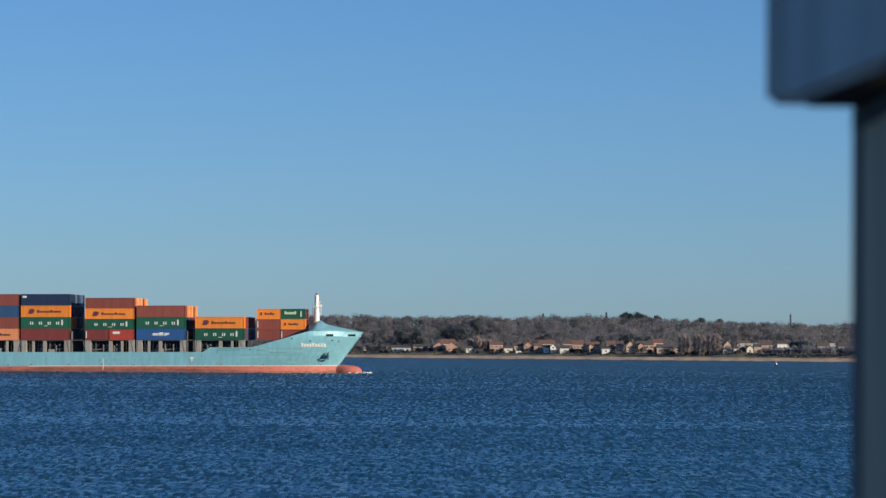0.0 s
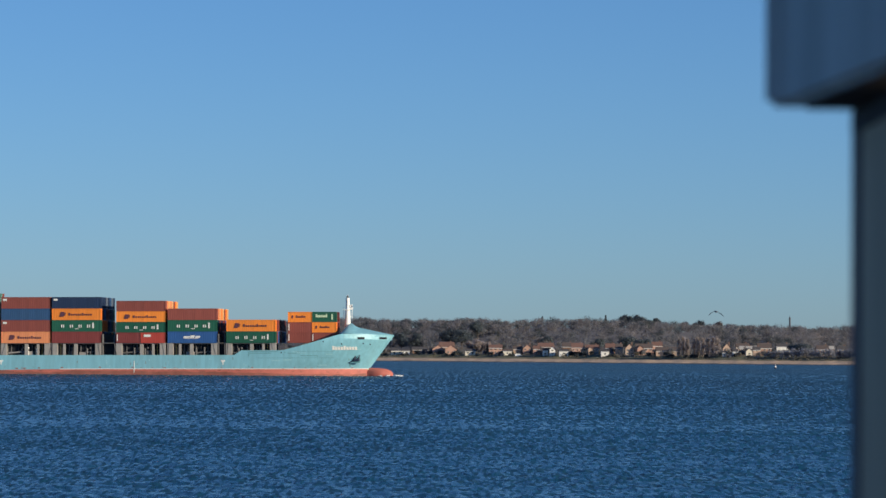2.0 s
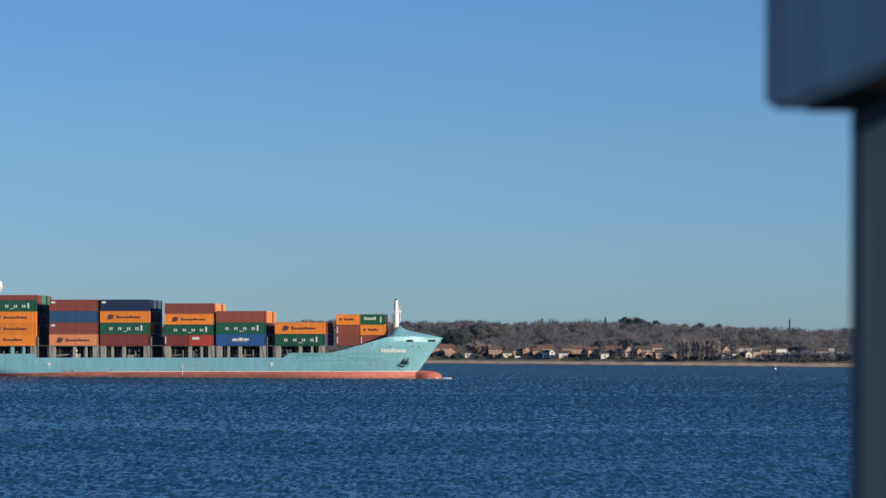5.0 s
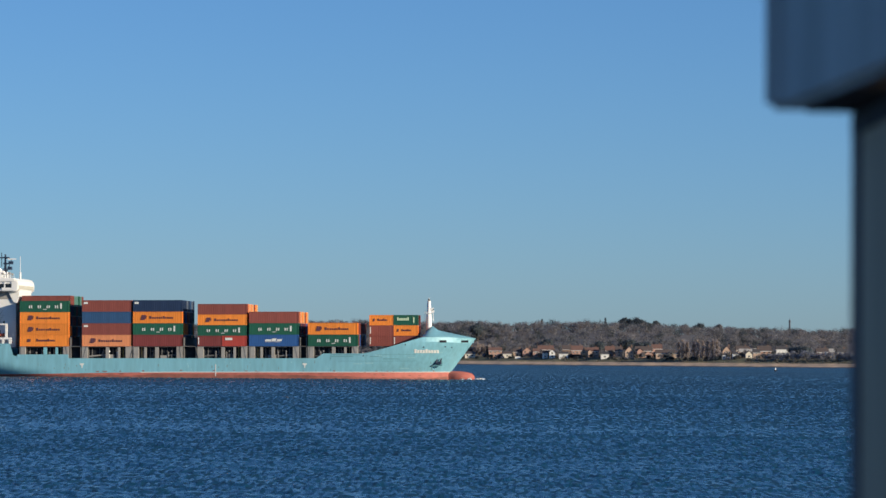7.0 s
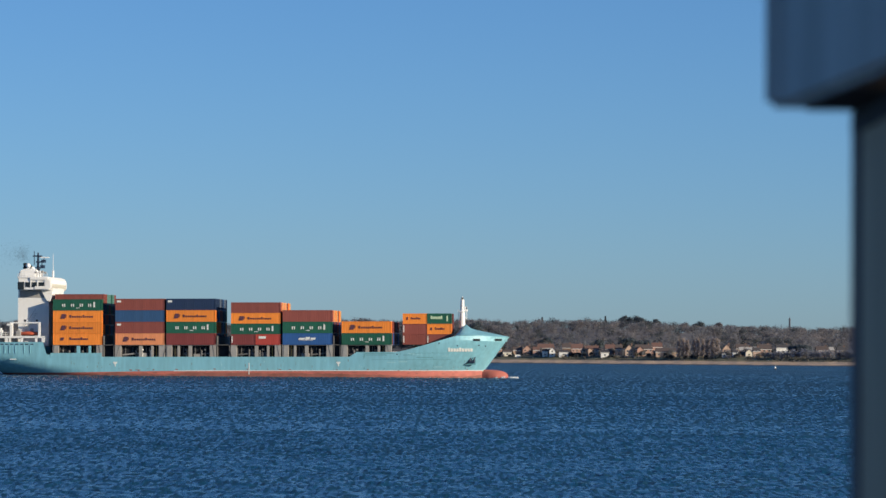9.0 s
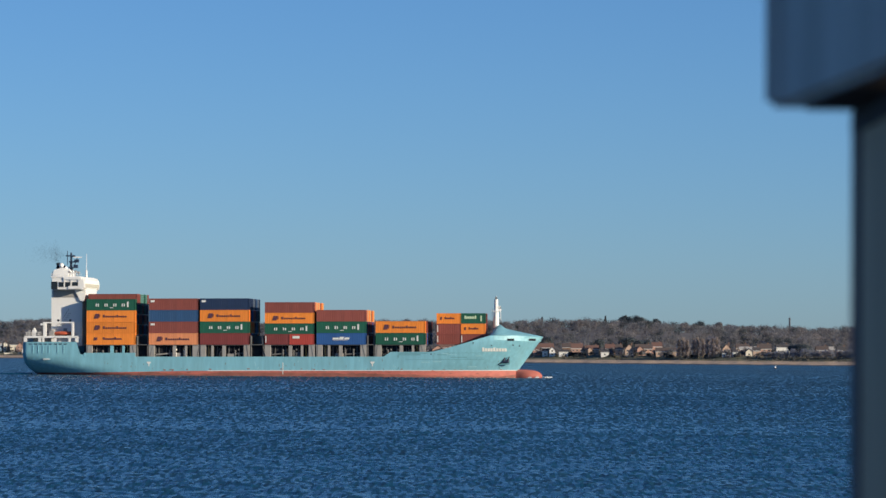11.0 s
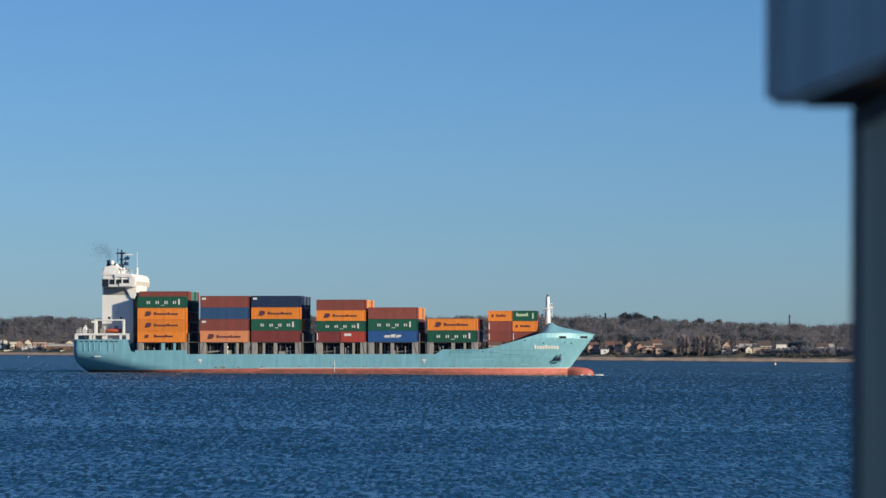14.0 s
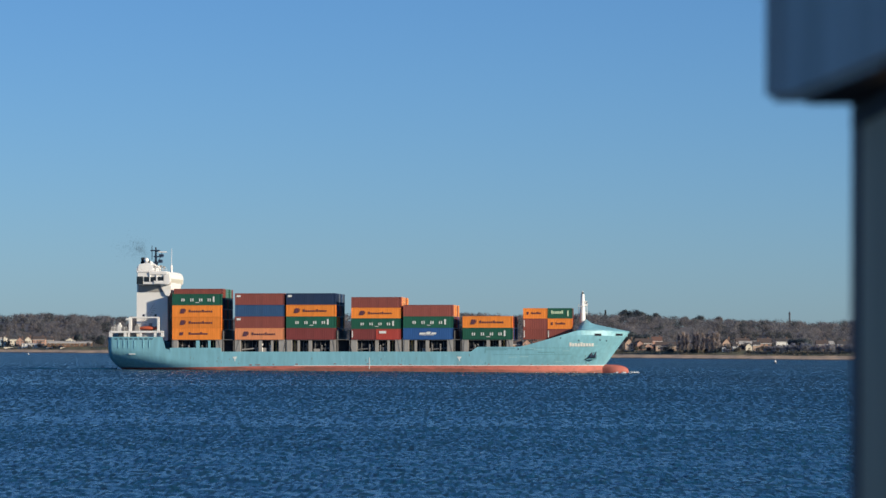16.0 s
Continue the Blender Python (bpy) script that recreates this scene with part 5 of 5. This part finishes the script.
MARKS = {
    "emblem": ([(1.9, 2.9, 0.75, 1.85, 0.35), (3.05, 3.2, 0.95, 1.65, 0.3)] + letters(4.2, (0.4, 0.34, 0.34, 0.34, 0.34, 0.25, 0.34, 0.2, 0.34, 0.34, 0.34), 0.22, 1.02, 1.4), "mark_blue"),
    "small_emblem": ([(1.8, 2.6, 1.0, 1.7, 0.2)] + letters(4.2, (0.4, 0.4, 0.4, 0.4, 0.4, 0.2, 0.4, 0.3, 0.4, 0.4), 0.1, 1.15, 1.5), "mark_blue"),
    "spaced": ([(x + dx, x + dx + 0.26, 0.9, 1.55, 0) for x in (2.3, 4.5, 6.7, 8.8) for dx in (0, 0.5)] + [(5.8, 6.7, 0.55, 0.68, 0), (10.1, 10.5, 0.75, 2.0, 0)], "mark_white"),
    "corner": ([(0.4, 1.4, 1.75, 2.2, 0)], "mark_white"),
    "band": ([(3.9, 5.4, 1.15, 1.55, 0.2), (5.55, 6.6, 1.15, 1.75, 0.2), (6.8, 8.0, 1.15, 1.6, 0.2), (4.0, 7.6, 0.98, 1.06, 0)], "mark_white"),
    "stripe": ([(0.3, 0.75, 0.5, 2.2, 0)], "mark_white"),
    "block": ([(1.5, 5.0, 1.5, 2.1, 0)], "mark_white"),
    "title": (letters(1.9, (0.7, 0.7, 0.7, 0.7, 0.7, 0.7, 0.7), 0.15, 1.2, 1.8) + [(9.8, 10.5, 0.6, 2.0, 0)], "mark_pale"),
}
CARGO = []


def cargo():
    rng = random.Random(5)
    hc, st = 2.8, 2.591
    base = 6.4
    near = (
        (hc, (("orange", "small_emblem"), ("orange", "emblem"), ("orange", "emblem"), ("green", "spaced"))),
        (2.83, (("pale_orange", "emblem"), ("brown", "corner"), ("steel_blue", ""), ("brown", "corner"))),
        (2.83, (("maroon", ""), ("green", "spaced"), ("orange", "emblem"), ("navy", "corner"))),
        (2.59, (None, ("green", "spaced"), ("orange", "emblem"), ("brown", ""))),
        (2.82, (("blue", "band"), ("green", "spaced"), ("brown", ""))),
        (2.85, (("green", "spaced"), ("orange", "emblem"))),
    )
    inner = ("navy", "navy", "brown", "maroon", "blue", "orange", "green", "navy")
    tops = (("brown", "brown", "teal_box", "teal_box", "green", "teal_box", "brown"), ("brown", "brown", "maroon", "brown", "green", "brown", "brown"), ("navy", "navy", "grey_box", "navy", "steel_blue", "grey_box", "navy"),
            ("pale_orange", "tan_box", "pale_orange", "tan_box", "brown", "orange", "tan_box"), ("pale_orange", "tan_box", "orange", "tan_box", "brown", "orange", "tan_box"), ("maroon", "brown", "maroon", "brown", "maroon", "brown", "maroon"))
    for b, (x0, x1) in enumerate(BAYS):
        h, tiers = near[b]
        for k, c in enumerate(tiers):
            z = base + k * (h + 0.02)
            if c is None:
                container(x0, 0, z, 20, "maroon", "stripe", h)
                container(x0 + 6.12, 0, z, 20, "red_box", "block", h)
            else:
                container(x0, 0, z, 40, c[0], c[1], h)
        hh, count = (2.5, 5) if b == 0 else (h, len(tiers))
        for row in range(1, 8):
            for k in range(count):
                paint = tops[b][row - 1] if k == count - 1 else rng.choice(inner if b < 3 else ("brown", "maroon", "navy", "blue"))
                container(x0, row, base + k * (hh + 0.02), 40, paint, "", hh)
    aft = (("brown", "stripe"), ("brown", "stripe"), ("orange", "small_emblem"))
    fore = (("brown", "stripe"), ("orange", "small_emblem"), ("green", "title"))
    for row in (2.5, 3.5, 4.5):
        for k in range(3):
            z = base + 0.05 + k * 2.56
            pick = lambda c: c if row < 3 else (rng.choice(("brown", "maroon", "maroon", "brown", "pale_orange")), "")
            a, f = pick(aft[k]), pick(fore[k])
            container(-19.95, row, z, 20, a[0], a[1], 2.54)
            container(-13.98, row, z, 20, f[0], f[1], 2.54)


SHIP = ship()
cargo()


# ---- bow wave, smoke and the gull ----
def foam():
    rng = np.random.default_rng(8)
    m = mat("white_foam", (0.75, 0.78, 0.8), 0.8, grain=3, spread=0.1)
    th = new("bow_wave")
    tagged(th, "small white bow wave at the bulb of the ship", "foam", kind="stuff")
    t = [tufts(rng, (x, y, 0.12), (r, r * 0.8, 0.18), n, 0.15, shell=0.0) for x, y, r, n in ((7.3, -0.6, 0.8, 300), (6.4, -1.5, 0.7, 200), (8.1, 0, 0.5, 110), (4.8, -2.0, 0.9, 80), (3.0, -2.3, 0.9, 50))]
    t += [tufts(rng, (x, -float(half_breadth(x, -1.7)) - 0.25, -0.02), (1.3, 0.25, 0.07), 16, 0.1, shell=0.0) for x in np.arange(-17, 2, 1.4)]
    ob = new("foam", soup("foam", np.concatenate(t), m))
    ob.parent = th
    return th


def smoke_material(alpha):
    m = bpy.data.materials.new("thin_exhaust_smoke")
    m.use_nodes = True
    n, l = m.node_tree.nodes, m.node_tree.links
    b = n["Principled BSDF"]
    b.inputs["Base Color"].default_value = (0.05, 0.05, 0.055, 1)
    b.inputs["Roughness"].default_value = 1.0
    b.inputs["Specular IOR Level"].default_value = 0.0
    b.inputs["Alpha"].default_value = alpha
    return m


def puff(name, seed, size, alpha):
    """One drifting wisp of soot: a loose cloud of tiny flakes, thinning outwards."""
    rng = np.random.default_rng(seed)
    centre = rng.normal(0, 0.82, (300, 1, 3)) * np.array((1.25, 1.0, 0.9)) * size
    flakes = centre + rng.normal(0, 0.13, (300, 3, 3)) * size
    ob = new(name, soup(name, flakes, smoke_material(alpha)))
    return tagged(ob, "faint dark exhaust smoke drifting from the funnel", "smoke", kind="stuff")


def gull():
    th = new("gull")
    tagged(th, "grey gull flying low over the water", "bird")
    m = mat("grey_feathers", (0.075, 0.075, 0.08), 0.8, grain=12, spread=0.2)
    pale = mat("pale_feathers", (0.24, 0.24, 0.24), 0.8, grain=12, spread=0.15)
    bm = bmesh.new()
    bmesh.ops.create_uvsphere(bm, u_segments=12, v_segments=8, radius=1.0)
    for v in bm.verts:
        v.co = Vector((v.co.x * 0.24, v.co.y * 0.07, v.co.z * 0.07 + 0.02 * v.co.x))
    part("body", bm, pale, th, smooth=True)
    bm = bmesh.new()
    bmesh.ops.create_uvsphere(bm, u_segments=10, v_segments=7, radius=0.05, matrix=Matrix.Translation((0.26, 0, 0.03)))
    tube(bm, (0.29, 0, 0.025), (0.36, 0, 0.01), 0.014, 0.004, n=6)
    part("head", bm, pale, th, smooth=True)
    bm = bmesh.new()
    v = [bm.verts.new(p) for p in ((-0.2, -0.03, 0.01), (-0.2, 0.03, 0.01), (-0.38, 0.08, 0), (-0.38, -0.08, 0), (-0.3, 0, 0.03))]
    for q in ((0, 1, 4), (1, 2, 4), (2, 3, 4), (3, 0, 4), (3, 2, 1, 0)):
        bm.faces.new([v[i] for i in q])
    part("tail", bm, pale, th)
    wings = []
    for side in (1, -1):
        bm = bmesh.new()
        up, low = [], []
        for y, x0, x1, z in ((0.03, -0.1, 0.12, 0), (0.2, -0.1, 0.15, 0.04), (0.4, -0.1, 0.12, 0.03), (0.58, -0.14, 0.02, -0.03), (0.7, -0.17, -0.12, -0.09)):
            up.append([bm.verts.new((x0, y * side, z + 0.004)), bm.verts.new(((x0 + x1) / 2, y * side, z + 0.02)), bm.verts.new((x1, y * side, z + 0.008))])
            low.append([bm.verts.new((x0, y * side, z)), bm.verts.new((x1, y * side, z))])
        for a, b, c, d in zip(up, up[1:], low, low[1:]):
            bm.faces.new((a[0], a[1], b[1], b[0]))
            bm.faces.new((a[1], a[2], b[2], b[1]))
            bm.faces.new((c[1], c[0], d[0], d[1]))
            bm.faces.new((a[2], c[1], d[1], b[2]))
            bm.faces.new((c[0], a[0], b[0], d[0]))
        bmesh.ops.recalc_face_normals(bm, faces=bm.faces)
        w = part("wing", bm, m, th, "long grey wing", smooth=True)
        wings.append((w, side))
    return th, wings


def wake():
    """A low ridge of water that trails from the stern."""
    bm = bmesh.new()
    rows = []
    for k in range(61):
        x = -121.0 - 3.2 * k
        high = 0.42 * (1 - k / 60) ** 0.7 * (0.85 + 0.3 * math.sin(k * 1.3)) + 0.02
        wide = 1.6 + 0.05 * k
        rows.append([bm.verts.new((x, -4.5 - 0.06 * k + wide * f, -0.25 + (high + 0.25) * (1 - f * f))) for f in (-1, -0.6, -0.25, 0, 0.25, 0.6, 1)])
    for a, b in zip(rows, rows[1:]):
        for i in range(6):
            bm.faces.new((a[i], a[i + 1], b[i + 1], b[i]))
    bmesh.ops.recalc_face_normals(bm, faces=bm.faces)
    th = new("wake")
    tagged(th, "low smooth wake trailing behind the ship", "wake", kind="stuff")
    part("ridge", bm, WATER.data.materials[0], th, smooth=True)
    return th


WAKE = wake()
BOW_WAVE = foam()
PUFFS = [puff("smoke_puff", 20 + i, s, a) for i, (s, a) in enumerate(((0.5, 0.15), (0.7, 0.14), (0.9, 0.12), (1.15, 0.085), (1.45, 0.065), (1.8, 0.045), (0.6, 0.14), (0.85, 0.11)))]
GULL, WINGS = gull()


def ship_at(t):
    """The ship's steady run, bow a little up and towards the camera."""
    s = 0.01196 * t * t + 3.956 * t - 66.36
    c, d = math.cos(radians(5)), math.sin(radians(5))
    return pose(40.4 + s * c, 906 - s * d, 1.85, 0, -0.42, -5)


def bearing_point(x, y, dist, dy=0.0):
    """A place dist metres off, by the direction in which it is seen."""
    return Vector(((x - 784) / F * dist, dist, EYE[2] + (623.4 + dy + 0.00698 * (x - 784) - y) / F * dist))


def motions():
    times = (0, 2, 4, 6, 8, 10, 12, 14, 16)
    walk(SHIP, [(t, ship_at(t)) for t in times])
    for th, m in CARGO:
        walk(th, [(t, ship_at(t) @ m) for t in times])
    flat = lambda t: Matrix.Translation((ship_at(t).translation.x, ship_at(t).translation.y, 0)) @ pose(0, 0, 0, 0, 0, -5)
    walk(BOW_WAVE, [(t, flat(t)) for t in times])
    walk(WAKE, [(t, flat(t)) for t in times])
    # ripples drift slowly along
    walk(WATER, [(0, pose(-0.8, 5, 0)), (16, pose(0.8, -5, 0))])
    # smoke puffs hang behind the funnel, turning and trailing aft
    trail = ((-114.6, 27.5), (-114.9, 28.3), (-115.4, 29.0), (-116.2, 29.6), (-117.2, 29.2), (-118.6, 29.3), (-114.6, 28.8), (-115.8, 30.0))
    for i, (p, (x, z)) in enumerate(zip(PUFFS, trail)):
        rows = []
        for k in range(17):
            sway = 0.6 * math.sin(k * 0.9 + i * 1.7)
            rows.append((k, ship_at(k) @ pose(x - 0.5 + sway, 0.3 * i - 1, z + 0.4 * math.cos(k * 0.7 + i), 9 * k, 14 * k, 20 * k + 30 * i)))
        walk(p, rows)
    # the gull comes from behind the post, drops to the water and glides off
    path = ((0, 1640, 300, 240, 0), (0.7, 1496, 402, 250, 0), (0.8, 1476, 415, 252, 0), (1.0, 1438, 438, 256, 0), (1.2, 1401, 470, 260, 1), (1.4, 1366, 502, 264, 2), (1.6, 1330, 529, 268, 3), (1.8, 1301, 546, 274, 4),
            (2.0, 1269, 552, 280, 5), (2.2, 1240, 561, 288, 5), (2.6, 1190, 602, 300, 6), (3.0, 1140, 652, 312, 7), (3.2, 1118, 666, 318, 7), (4, 1010, 682, 340, 8.5), (5.2, 810, 692, 370, 9), (7, 512, 703, 400, 9), (9, 160, 700, 430, 6.5), (10.5, -120, 690, 460, 6), (16, -700, 660, 600, -4))
    lean = {1.2: 16, 1.4: 20, 1.6: 8, 1.5: 14}
    rows = [(t, Matrix.Translation(bearing_point(x, y, d, dy)) @ pose(0, 0, 0, lean.get(t, 3), 0, 128 if t < 1.1 else 118 if t < 1.3 else 107)) for t, x, y, d, dy in path]
    walk(GULL, rows)
    beat = ((0, 10), (0.5, 15), (0.7, 6), (0.8, -35), (0.9, -32), (1.0, 14), (1.1, 18), (1.2, 4), (1.4, 2), (1.5, 14), (1.6, 12), (1.8, 8), (1.9, -28), (2.0, -22), (2.1, 20), (2.2, -12), (2.6, 10), (3, 4), (16, 4))
    for w, side in WINGS:
        walk(w, [(t, pose(0, 0, 0, a * side, 0, 0)) for t, a in beat])


motions()
